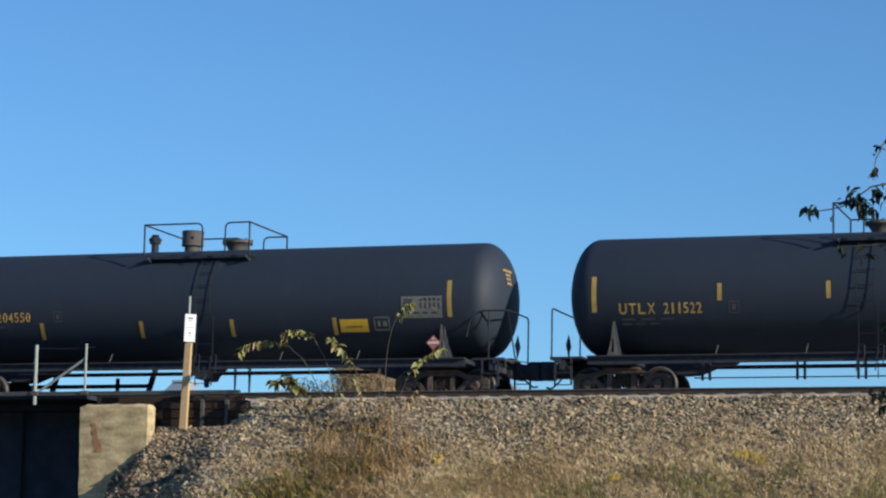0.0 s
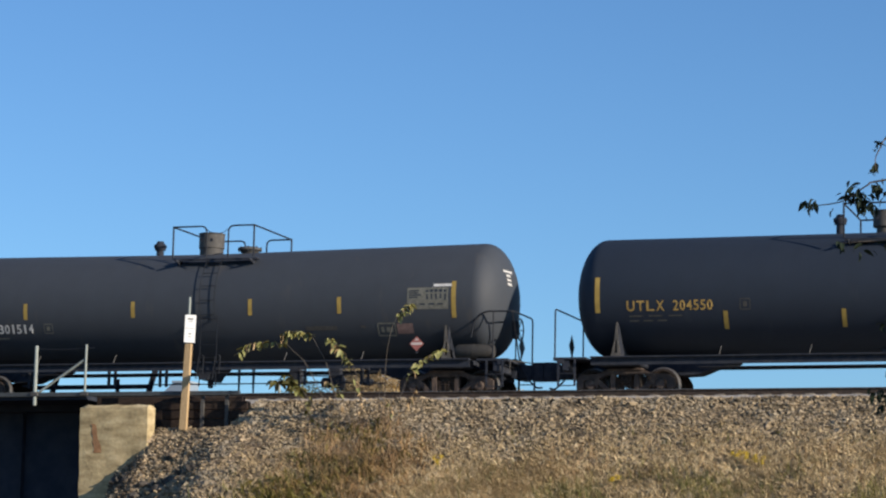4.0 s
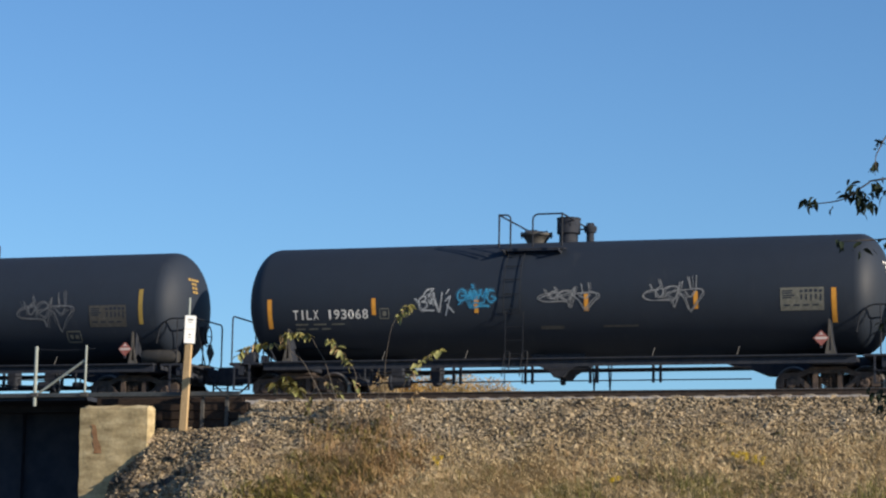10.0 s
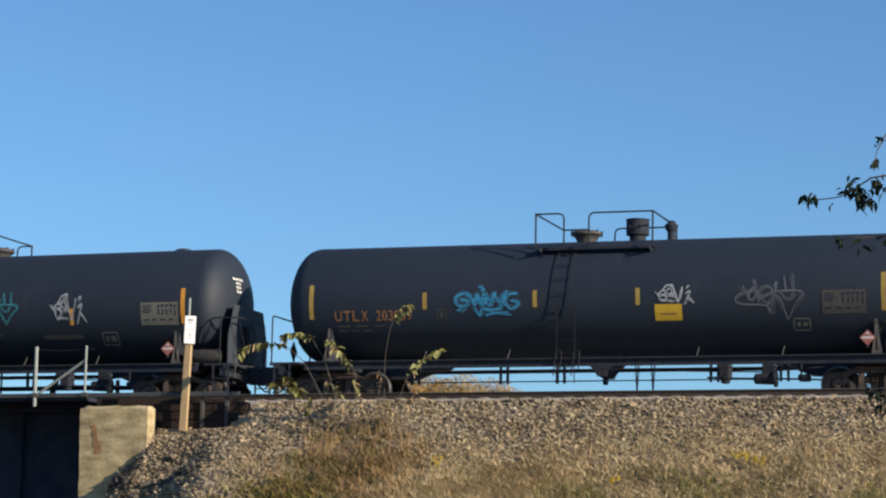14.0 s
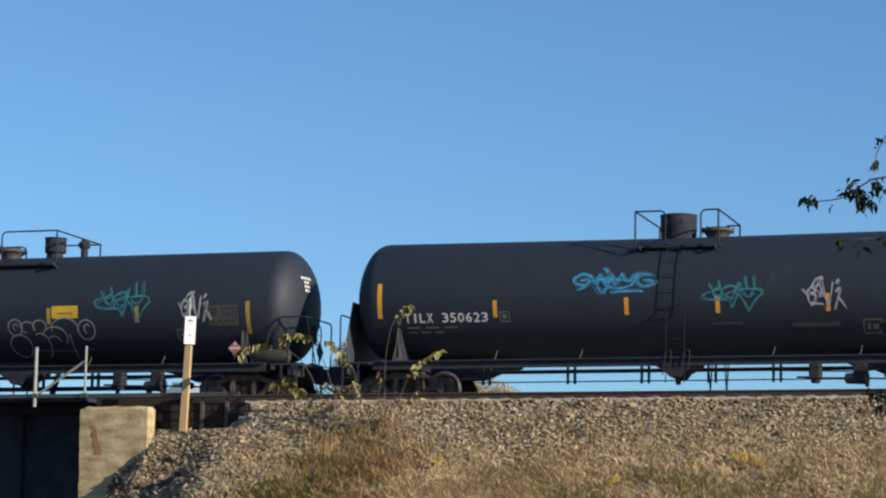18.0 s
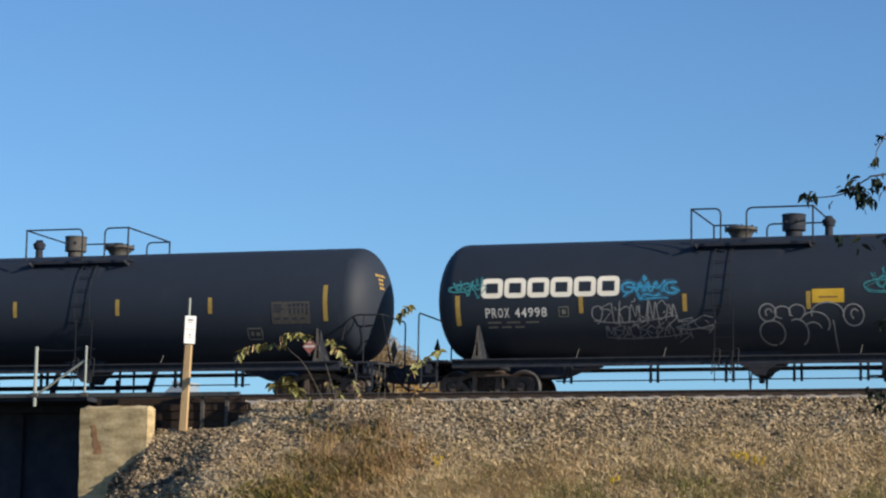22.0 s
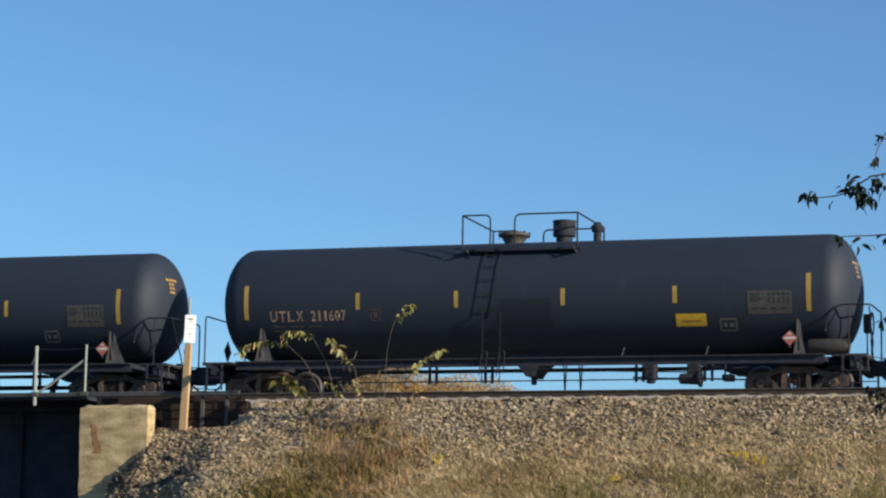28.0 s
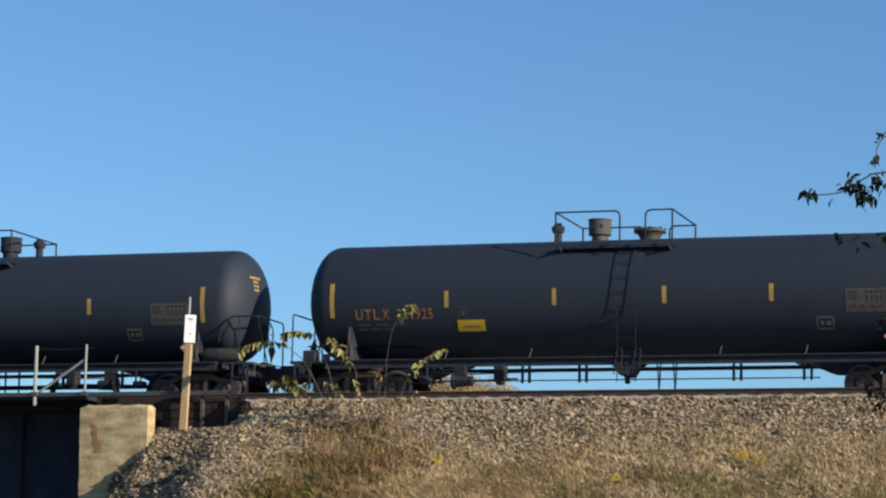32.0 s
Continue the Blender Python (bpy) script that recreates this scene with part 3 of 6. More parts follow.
def add_truck(car, x):
    def bolster(bm):
        box(bm, (-0.2, -0.98, 0.42), (0.2, 0.98, 0.74), 0.03)
        turned(bm, [(0.74, 0.22), (0.86, 0.22)], "z", 20)
        box(bm, (-0.85, -0.62, 0.30), (-0.72, 0.62, 0.42), 0.02)
        box(bm, (0.72, -0.62, 0.30), (0.85, 0.62, 0.42), 0.02)
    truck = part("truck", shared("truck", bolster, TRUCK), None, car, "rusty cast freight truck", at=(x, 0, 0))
    for s in (-1, 1):
        m = pose(0, s * 0.99, 0, 0, 0, 0 if s < 0 else 180)
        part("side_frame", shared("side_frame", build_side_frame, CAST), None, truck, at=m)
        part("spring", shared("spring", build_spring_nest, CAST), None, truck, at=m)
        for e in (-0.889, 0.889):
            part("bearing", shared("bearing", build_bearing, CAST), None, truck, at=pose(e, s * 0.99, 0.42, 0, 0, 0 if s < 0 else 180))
    out = []
    for e in (-0.889, 0.889):
        ws = part("axle", shared("axle", build_axle, WHEEL), None, car, at=(x + e, 0, 0.42))
        for s in (-1, 1):
            part("wheel", shared("wheel", build_wheel, [WHEEL, TREAD]), None, ws, at=pose(0, s * 0.755, 0, 0, 0, 0 if s < 0 else 180))
        out.append(ws)
    return out


def add_end(car, s, gear):
    """Sill, coupler, end platform, handrail and placard of the end towards s; gear: with the brake wheel and air reservoir."""
    def stub(bm):
        plate(bm, [(8.42, 0.78), (8.42, 1.12), (4.1, 1.12), (4.2, 1.0), (4.75, 0.88), (5.15, 0.72), (5.6, 0.70), (5.7, 0.78)], -0.33, 0.33)
        box(bm, (8.36, -0.4, 0.66), (8.5, 0.4, 1.16), 0.02)
        box(bm, (6.4, -1.28, 0.86), (7.5, 1.28, 1.10), 0.04)
        box(bm, (8.18, -1.42, 0.74), (8.36, 1.42, 1.0), 0.02)
        box(bm, (7.6, -0.5, 0.62), (8.2, 0.5, 0.8), 0.03)
    m = pose(0, 0, 0, 0, 0, 0 if s > 0 else 180)
    part("stub_sill", shared("stub_sill", stub, FRAME), None, car, at=m)

    def saddle(bm):
        plate(bm, [(-1.36, 1.02), (-1.36, 1.30), (-1.30, 1.92), (-0.9, 1.45), (0, 1.16), (0.9, 1.45), (1.30, 1.92), (1.36, 1.30), (1.36, 1.02), (0.5, 0.80), (-0.5, 0.80)], 6.95, 6.975, "x")
    part("saddle", shared("saddle", saddle, FRAME), None, car, at=m)

    def web(bm):
        plate(bm, [(6.86, 1.16), (6.93, 1.16), (6.955, 1.5), (6.915, 1.5)], -1.50, -1.48)
        plate(bm, [(7.08, 1.16), (7.01, 1.16), (6.985, 1.5), (7.005, 1.5)], -1.50, -1.48)
        plate(bm, [(6.84, 1.06), (7.12, 1.06), (7.08, 1.16), (6.86, 1.16)], -1.50, -1.48)
        plate(bm, [(6.915, 1.5), (7.005, 1.5), (6.97, 1.92), (6.93, 1.92)], -1.50, -1.48)
    for y in (0, 180):
        part("saddle_web", shared("saddle_web", web, WEB), None, car, "dusty grey steel web", at=m @ (pose(0, 0, 0) if y == 0 else pose(0, 2.98, 0)))

    def coupler(bm):
        box(bm, (8.4, -0.2, 0.66), (8.86, 0.2, 1.02), 0.03)
        plate(bm, [(8.82, -0.12), (8.98, -0.2), (9.14, -0.17), (9.14, -0.02), (9.08, 0.02), (9.20, 0.10), (9.16, 0.2), (8.98, 0.22), (8.82, 0.12)], 0.62, 1.08, "z")
        tube(bm, rounded([(8.6, -0.3, 0.95), (8.8, -0.34, 0.62), (9.0, -0.22, 0.42), (9.1, -0.12, 0.45)], 0.12), 0.025, 6)
    part("coupler", shared("coupler", coupler, FRAME), None, car, at=m)

    def lever(bm):
        tube(bm, rounded([(8.62, -1.4, 0.72), (8.62, -1.4, 1.0), (8.62, -1.2, 1.03), (8.9, -0.1, 1.06), (8.92, 0, 1.0)], 0.08), 0.013, 6)
    part("uncoupling_lever", shared("uncoupling_lever", lever, DUSTY), None, car, at=m)

    def platform(bm):
        plate(bm, [(7.75, 1.07), (8.58, 1.07), (8.58, 1.0), (8.44, 1.0), (8.42, 0.92), (8.32, 0.92), (8.30, 1.02), (7.75, 1.02)], -1.45, 1.45)
    part("end_platform", shared("end_platform", platform, FRAME), None, car, at=m)

    def handrail(bm):
        if s > 0:
            tube(bm, rounded([(7.58, -1.36, 1.62), (7.66, -1.36, 2.06), (7.92, -1.36, 2.27), (8.68, -1.36, 2.26), (8.68, 0.4, 2.26), (8.68, 0.4, 1.06)], 0.14), 0.021, 7)
            tube(bm, [(8.64, -1.3, 2.22), (8.6, -0.45, 1.06)], 0.018, 7)
            tube(bm, [(8.16, -1.36, 2.28), (8.16, -1.36, 1.06)], 0.018, 7)
        else:
            tube(bm, rounded([(8.56, -1.36, 1.06), (8.56, -1.36, 2.29), (8.56, 1.36, 2.29), (8.56, 1.36, 1.06)], 0.12), 0.021, 7)
    part("end_handrail", shared("end_handrail|%d" % s, handrail, RAILING), None, car, at=m)

    def step(bm):
        for x in (8.0, 8.42):
            box(bm, (x, -1.46, 0.36), (x + 0.05, -1.44, 1.02))
        for z in (0.36, 0.66):
            box(bm, (8.05, -1.50, z), (8.42, -1.42, z + 0.02))
    part("corner_step", shared("corner_step", step, FRAME), None, car, "bent steel sill step", at=m)
    part("corner_step", shared("corner_step", step, FRAME), None, car, "bent steel sill step", at=m @ pose(0, 2.9, 0))

    def holder(bm):
        plate(bm, [(-0.21, 1.50), (0.04, 1.78), (0.29, 1.50), (0.04, 1.22)], 8.50, 8.515, "x")
        box(bm, (8.48, 0.02, 1.06), (8.50, 0.06, 1.66))
    part("end_placard_holder", shared("end_placard_holder", holder, RAILING), None, car, "dark diamond placard holder", at=m if s > 0 else m @ Matrix.Diagonal((1, -1, 1, 1)))
    if gear:
        def reservoir(bm):
            turned(bm, [(7.12, 0.05), (7.15, 0.15), (7.22, 0.185), (7.60, 0.185), (7.60, 0.192), (7.64, 0.192), (7.64, 0.185), (8.08, 0.185), (8.15, 0.15), (8.18, 0.05)], "x", 24)
            for v in bm.verts:
                v.co.y -= 1.22
                v.co.z += 1.27
        def chest(bm):
            box(bm, (7.95, -1.30, 1.07), (8.30, -0.95, 1.36), 0.03)
            turned(bm, [(1.36, 0.12), (1.46, 0.12), (1.50, 0.05)], "z", 12)
            for v in bm.verts:
                if v.co.z > 1.3601:
                    v.co += Vector((8.12, -1.12, 0))
            tube(bm, [(8.2, -1.1, 1.3), (8.4, -0.9, 1.15), (8.4, -0.4, 1.08)], 0.025, 6)
            tube(bm, rounded([(8.0, -1.2, 1.2), (7.8, -1.25, 1.5), (7.55, -1.25, 1.45), (7.4, -1.25, 1.15)], 0.12), 0.022, 6)
            box(bm, (7.62, -1.3, 1.07), (7.78, -1.05, 1.26), 0.02)
        if s > 0:
            part("air_reservoir", shared("air_reservoir", reservoir, RESERVOIR), None, car, "dull grey air reservoir", at=m)
        else:
            part("brake_chest", shared("brake_chest", chest, FRAME), None, car, "dark brake valve chest", at=m @ Matrix.Diagonal((1, -1, 1, 1)))

        def wheel(bm):
            ring = [(8.66, 0.28 * math.cos(a), 1.95 + 0.28 * math.sin(a)) for a in [2 * math.pi * k / 24 for k in range(25)]]
            tube(bm, ring, 0.018, 6)
            for k in range(5):
                a = 2 * math.pi * k / 5
                tube(bm, [(8.62, 0, 1.95), (8.66, 0.28 * math.cos(a), 1.95 + 0.28 * math.sin(a))], 0.012, 5)
            box(bm, (8.46, -0.13, 1.72), (8.6, 0.13, 2.18), 0.02)
            tube(bm, [(8.54, 0, 1.75), (8.54, 0, 1.06)], 0.02, 6)
            for v in bm.verts:
                v.co += Vector((-0.1, -0.3, -0.04)) if s > 0 else Vector((0, 0.75, 0))
        part("brake_wheel", shared("brake_wheel|%d" % s, wheel, RAILING), None, car, "spoked hand brake wheel", at=m if s > 0 else m @ Matrix.Diagonal((1, -1, 1, 1)))


def hoop(bm, x0, x1, y, post_left, z=4.72, base=3.89):
    """A handrail with one square corner post and one bent-down end."""
    a, b = (x0, x1) if post_left else (x1, x0)
    tube(bm, rounded([(a, y, z), (b, y, z), (b, y, base)], 0.16), 0.022, 7)
    tube(bm, [(a, y, base), (a, y, z + 0.02)], 0.024, 7)


def add_top(car, style, dx0=0.0):
    """Platform, railing, manway, valve housing and vent on top of the tank."""
    name = style["name"]
    x0, x1 = style["rail"]
    low, waist = style["low"], style["waist"]

    def deck(bm):
        for s in (-1, 1):
            ys = (-1.17, -0.93) if s < 0 else (0.93, 1.17)
            box(bm, (x0 - 0.02, ys[0], 3.865), (x1 + 0.02, ys[1], 3.89), 0.004)
            box(bm, (x0 - 0.02, ys[0] if s < 0 else ys[1] - 0.02, 3.83), (x1 + 0.02, ys[0] + 0.02 if s < 0 else ys[1], 3.864))
        for x in (x0 + 0.1, x1 - 0.1):
            plate(bm, [(-1.38, 3.86), (-0.80, 3.86), (-0.80, 3.90), (0.80, 3.90), (0.80, 3.86), (1.38, 3.86), (1.37, 3.82), (0.95, 3.70), (-0.95, 3.70), (-1.37, 3.82)], x - 0.01, x + 0.01, "x")
    part("top_platform", shared("top_platform|" + name, deck, FRAME), None, car, "black steel service platform", at=(dx0, 0, low))
    for y in (-1.33, 1.33):
        for k, (a, b, left) in enumerate(style["hoops"]):
            part("top_handrail", shared("top_handrail|%s%d%.1f" % (name, k, y), lambda bm: hoop(bm, a, b, y, left), RAILING), None, car, at=(dx0, 0, low))
    for x in (x0, x1):
        part("cross_rail", shared("cross_rail", lambda bm: tube(bm, [(0, -1.33, 4.72), (0, 1.33, 4.72)], 0.022, 7), RAILING), None, car, at=(x + dx0, 0, low))

    def manway(bm):
        turned(bm, [(4.02, 0.25), (4.20, 0.25), (4.33, 0.33), (4.36, 0.41), (4.42, 0.41), (4.44, 0.36), (4.46, 0.30), (4.47, 0.1)], "z", 24)
    mw = part("manway", shared("manway", manway, DUSTY), None, car, "bolted manway cover", at=Matrix.Translation((style["manway"] + dx0, 0, 0 if style["flip"] < 2 else 0.76 + low)) @ (Matrix.Identity(4) if style["flip"] < 2 else Matrix.Diagonal((0.78, 0.78, 0.8, 1))))
    me = shared("eye_bolt", lambda bm: (box(bm, (-0.024, -0.02, 0), (0.024, 0.02, 0.05), 0.006), box(bm, (-0.012, -0.012, -0.12), (0.012, 0.012, 0))), FRAME)
    for k in range(8):
        a = 2 * math.pi * (k + 0.3) / 8
        part("eye_bolt", me, None, mw, at=pose(0.38 * math.cos(a), 0.38 * math.sin(a), 4.42, 0, 0, math.degrees(a)))
    r, h = style["dome_r"], style["dome_h"]

    def dome(bm):
        turned(bm, [(3.98, r * waist), (h - 0.42, r * waist), (h - 0.40, r), (h - 0.03, r), (h - 0.02, r + 0.015), (h, r + 0.015), (h + 0.005, r * 0.9)], "z", 32)
    dm = part("valve_housing", shared("valve_housing|" + name, dome, DUSTY if style["dusty"] else FRAME), None, car, "grimy cylindrical valve housing", at=(style["dome"] + dx0, 0, low))

    def port(bm):
        turned(bm, [(-0.012, 0.045), (0.012, 0.045)], "y", 12)
    for dx in (-0.45, 0.35):
        part("port", shared("port", port, FRAME), None, dm, at=(dx * r, -r * math.sqrt(1 - dx * dx), h - 0.2))
    if style["vent"] is not None:
        def vent(bm):
            turned(bm, [(4.0, 0.10), (4.42, 0.10), (4.42, 0.15), (4.46, 0.15), (4.50, 0.17), (4.56, 0.17), (4.60, 0.11), (4.66, 0.09)], "z", 18)
        part("relief_valve", shared("relief_valve", vent, FRAME), None, car, at=(style["vent"] + dx0, 0, style["vent_z"]))
    xl = style["ladder"] + dx0

    def stile(bm):
        pts = [(0, -1.10, 3.86)]
        for i in range(10):
            a = radians(48 - i * 7.5)
            pts.append((0, -(RADIUS + 0.06) * math.cos(a), AXIS + (RADIUS + 0.06) * math.sin(a)))
        tube(bm, pts, 0.011, 6)
    for dx in (0, 0.42):
        part("ladder_stile", shared("ladder_stile|%.2f" % RADIUS, stile, LADDER), None, car, at=(xl + dx, 0, 0))
    rung = shared("rung", lambda bm: tube(bm, [(0.0, 0, 0), (0.42, 0, 0)], 0.011, 6), LADDER)
    for i in range(5):
        a = radians(42 - i * 14)
        part("rung", rung, None, car, at=(xl, -(RADIUS + 0.06) * math.cos(a), AXIS + (RADIUS + 0.06) * math.sin(a)))

    def lower(bm):
        box(bm, (-0.010, -1.545, 0.44), (0.010, -1.52, 2.26))
        tube(bm, rounded([(-0.06, -1.6, 0.62), (0.02, -1.64, 1.22), (0.16, -1.64, 1.24), (0.12, -1.6, 0.75)], 0.06), 0.016, 5)
    for dx in (0.06, 0.52):
        part("lower_ladder_stile", shared("lower_ladder_stile", lower, RAILING), None, car, at=(xl + dx, 0, 0))
    rung2 = shared("lower_rung", lambda bm: tube(bm, [(0.02, 0, 0), (0.44, 0, 0)], 0.009, 6), RAILING)
    for i in range(6):
        part("rung", rung2, None, car, at=(xl + 0.06, -1.535, 0.5 + i * 0.34))


def add_under(car, f, wide, skid_x=0.0, gear_x=0.0):
    """Running boards, bottom outlet, brake rigging; f: +1 with the brake gear towards +x, -1 towards -x, 0 none in view."""
    def board(bm, deep):
        plate(bm, [(-0.12, 1.07), (0.12, 1.07), (0.12, 1.035), (0.01, 1.035), (0.01, deep), (-0.03, deep), (-0.03, 1.035), (-0.12, 1.035)], -7.6, 7.6, "x")
    part("running_board", shared("running_board|near", lambda bm: board(bm, 0.86), FRAME), None, car, "narrow steel running board", at=(0, -1.5, 0))
    part("running_board", shared("running_board|far", lambda bm: board(bm, 1.0), FRAME), None, car, "narrow steel running board", at=(0, 1.5, 0))
    grab = shared("board_bracket", lambda bm: tube(bm, [(0, -1.50, 1.05), (0.045, -1.40, 1.30)], 0.014, 5), DUSTY)
    for x in (-4.4, -2.2, 2.6, 4.7):
        part("board_bracket", grab, None, car, "pale steel bracket", at=(x, 0, 0))

    def outlet(bm):
        if wide:
            plate(bm, [(-0.80, 1.40), (0.80, 1.40), (0.52, 0.98), (0.24, 0.84), (0.12, 0.70), (-0.12, 0.70), (-0.24, 0.84), (-0.52, 0.98)], -0.5, 0.5)
        else:
            plate(bm, [(-0.75, 1.40), (0.75, 1.40), (0.18, 0.86), (0.10, 0.72), (-0.10, 0.72), (-0.18, 0.86)], -0.5, 0.5)
        turned(bm, [(0.53, 0.03), (0.55, 0.07), (0.74, 0.08)], "z", 14)
    part("bottom_outlet", shared("bottom_outlet|%d" % wide, outlet, FRAME), None, car, at=(-0.05, 0, 0))

    def skid(bm):
        for x in (0.72, 1.13):
            tube(bm, [(x - 0.06, 0.15, 1.4), (x + 0.04, 0, 0.34)], 0.02, 5)
            tube(bm, [(x + 0.14, -0.15, 1.4), (x + 0.04, 0, 0.34)], 0.02, 5)
    part("skid_bracket", shared("skid_bracket", skid, FRAME), None, car, at=(skid_x, 0, 0))

    def rod(bm, z, r):
        tube(bm, [(-5.0, 0, z), (5.0, 0, z)], r, 6)
    part("brake_rod", shared("brake_rod|a", lambda bm: rod(bm, 0.82, 0.014), FRAME), None, car, at=(0, -1.15, 0))
    if not f:
        return
    part("train_pipe", shared("train_pipe|b", lambda bm: rod(bm, 0.53, 0.016), FRAME), None, car, at=(0, -1.15, 0))
    hang = shared("rod_hanger", lambda bm: [box(bm, (x - 0.028, -1.19, 0.47), (x + 0.028, -1.11, 1.1)) for x in (-0.09, 0.09)], FRAME)
    for x in (-4.7, -2.5, -0.62, 1.05, 2.65) if wide else (-4.7, -2.37, -0.9, 2.98, 4.70):
        part("rod_hanger", hang, None, car, at=(x, 0, 0))

    def cylinder(bm):
        turned(bm, [(3.85, 0.04), (3.9, 0.13), (4.35, 0.15), (4.37, 0.21), (4.43, 0.21), (4.46, 0.05)], "x", 20)
        for v in bm.verts:
            v.co.z += 0.58
            v.co.y -= 0.7
        tube(bm, [(2.9, -0.7, 0.60), (3.9, -0.7, 0.58)], 0.03, 6)
        tube(bm, [(4.4, -0.7, 0.58), (5.6, -0.7, 0.54)], 0.022, 6)
        box(bm, (4.08, -0.8, 0.66), (4.40, -0.6, 1.06), 0.02)

    def pot(bm):
        box(bm, (3.02, -0.9, 0.56), (3.30, -0.55, 1.06), 0.03)
        turned(bm, [(0.47, 0.08), (0.50, 0.12), (0.58, 0.12)], "z", 12)
        for v in bm.verts:
            if v.co.z < 0.5801 and abs(v.co.x) < 0.2:
                v.co += Vector((3.16, -0.72, 0))
        tube(bm, [(2.7, -0.72, 0.62), (3.1, -0.72, 0.62)], 0.025, 6)

    def valve(bm):
        box(bm, (4.98, -0.95, 0.50), (5.26, -0.6, 0.66), 0.03)
        tube(bm, [(5.06, -0.9, 0.6), (5.06, -0.9, 1.06)], 0.025, 6)
        tube(bm, rounded([(5.2, -0.9, 0.62), (5.2, -0.9, 0.8), (5.7, -0.9, 0.84)], 0.06), 0.02, 6)
        tube(bm, [(2.2, -0.8, 0.78), (4.1, -0.8, 0.74), (5.0, -0.8, 0.80)], 0.016, 6)
    m = Matrix.Diagonal((f, 1, 1, 1))
    part("brake_cylinder", shared("brake_cylinder|%d" % f, lambda bm: (cylinder(bm), bmesh.ops.transform(bm, matrix=m, verts=bm.verts)), FRAME), None, car, at=(gear_x * f, 0, 0))
    part("dirt_collector", shared("dirt_collector|%d" % f, lambda bm: (pot(bm), bmesh.ops.transform(bm, matrix=m, verts=bm.verts)), FRAME), None, car, at=(gear_x * f, 0, 0))
    part("control_valve", shared("control_valve|%d" % f, lambda bm: (valve(bm), bmesh.ops.transform(bm, matrix=m, verts=bm.verts)), FRAME), None, car, at=(gear_x * f, 0, 0))


SPACING = {"UTLX": (1.45, 1.3), "NATX": (1.13, 2.0), "TILX": (0.95, 1.2), "PROX": (0.95, 0.8)}    # how wide each owner letters its cars


def add_placard(car, x, z):
    def red(bm):
        plate(bm, [(-0.19, 0), (0, 0.19), (0.19, 0), (0, -0.19)], -0.006, 0.006)
    def band(bm):
        plate(bm, [(-0.13, -0.03), (-0.15, 0), (-0.13, 0.03), (0.13, 0.03), (0.15, 0), (0.13, -0.03)], -0.011, -0.006)
        plate(bm, [(-0.05, 0.08), (0, 0.15), (0.05, 0.08)], -0.011, -0.006)
    p = part("placard", shared("placard", red, PLACARD_RED), None, car, "red diamond hazard placard", at=(x, -1.53, z))
    part("placard_band", shared("placard_band", band, PLACARD_WHITE), None, p, "white middle band", at=(0, 0, 0))
    part("placard_frame", shared("placard_frame", lambda bm: (box(bm, (-0.03, 0.006, -0.24), (0.03, 0.03, 0.0)), box(bm, (-0.16, 0.006, -0.03), (0.16, 0.02, 0.03))), FRAME), None, p)


TOPS = {
    "manway_left": dict(name="manway_left", flip=-1, rail=(-1.55, 1.45), hoops=[(-1.55, -0.82, True), (-0.18, 1.45, False)], manway=-0.58, dome=0.75, dome_r=0.29, dome_h=4.72, vent=1.62, vent_z=0.0, ladder=-0.98, dusty=False, low=0.0, waist=0.72),
    "manway_right": dict(name="manway_right", flip=1, rail=(-1.5, 1.48), hoops=[(-1.5, 0.15, True), (0.8, 1.48, False)], manway=0.6, dome=-0.70, dome_r=0.29, dome_h=4.72, vent=-1.8, vent_z=0.0, ladder=0.1, dusty=True, low=0.0, waist=0.72),
    "short": dict(name="short", flip=2, rail=(-0.665, 1.615), hoops=[(-0.665, 0.275, True), (0.895, 1.615, False)], manway=0.96, dome=-0.14, dome_r=0.34, dome_h=4.72, vent=-1.64, vent_z=-0.16, ladder=0.22, dusty=True, low=-0.06, waist=0.93),
    "cluster": dict(name="cluster", flip=-1, rail=(-1.4, 0.24), hoops=[(-1.4, -1.1, True), (-0.52, 0.24, False)], manway=-0.8, dome=0.05, dome_r=0.30, dome_h=4.80, vent=0.62, vent_z=0.0, ladder=-1.2, dusty=False, low=0.0, waist=0.8),
    "drum": dict(name="drum", flip=1, rail=(-0.86, 1.23), hoops=[(-0.86, -0.1, True), (0.79, 1.23, False)], manway=0.94, dome=-0.06, dome_r=0.46, dome_h=4.80, vent=None, vent_z=0.0, ladder=-0.08, dusty=False, low=0.0, waist=0.97),
}


def add_stripe(car, x, z0, z1, mat, w=0.11):
    bm = bmesh.new()
    patch(bm, x - w / 2, z0, x + w / 2, z1)
    part("reflective_stripe", bm, mat, car, "yellow reflective stripe", smooth=False)


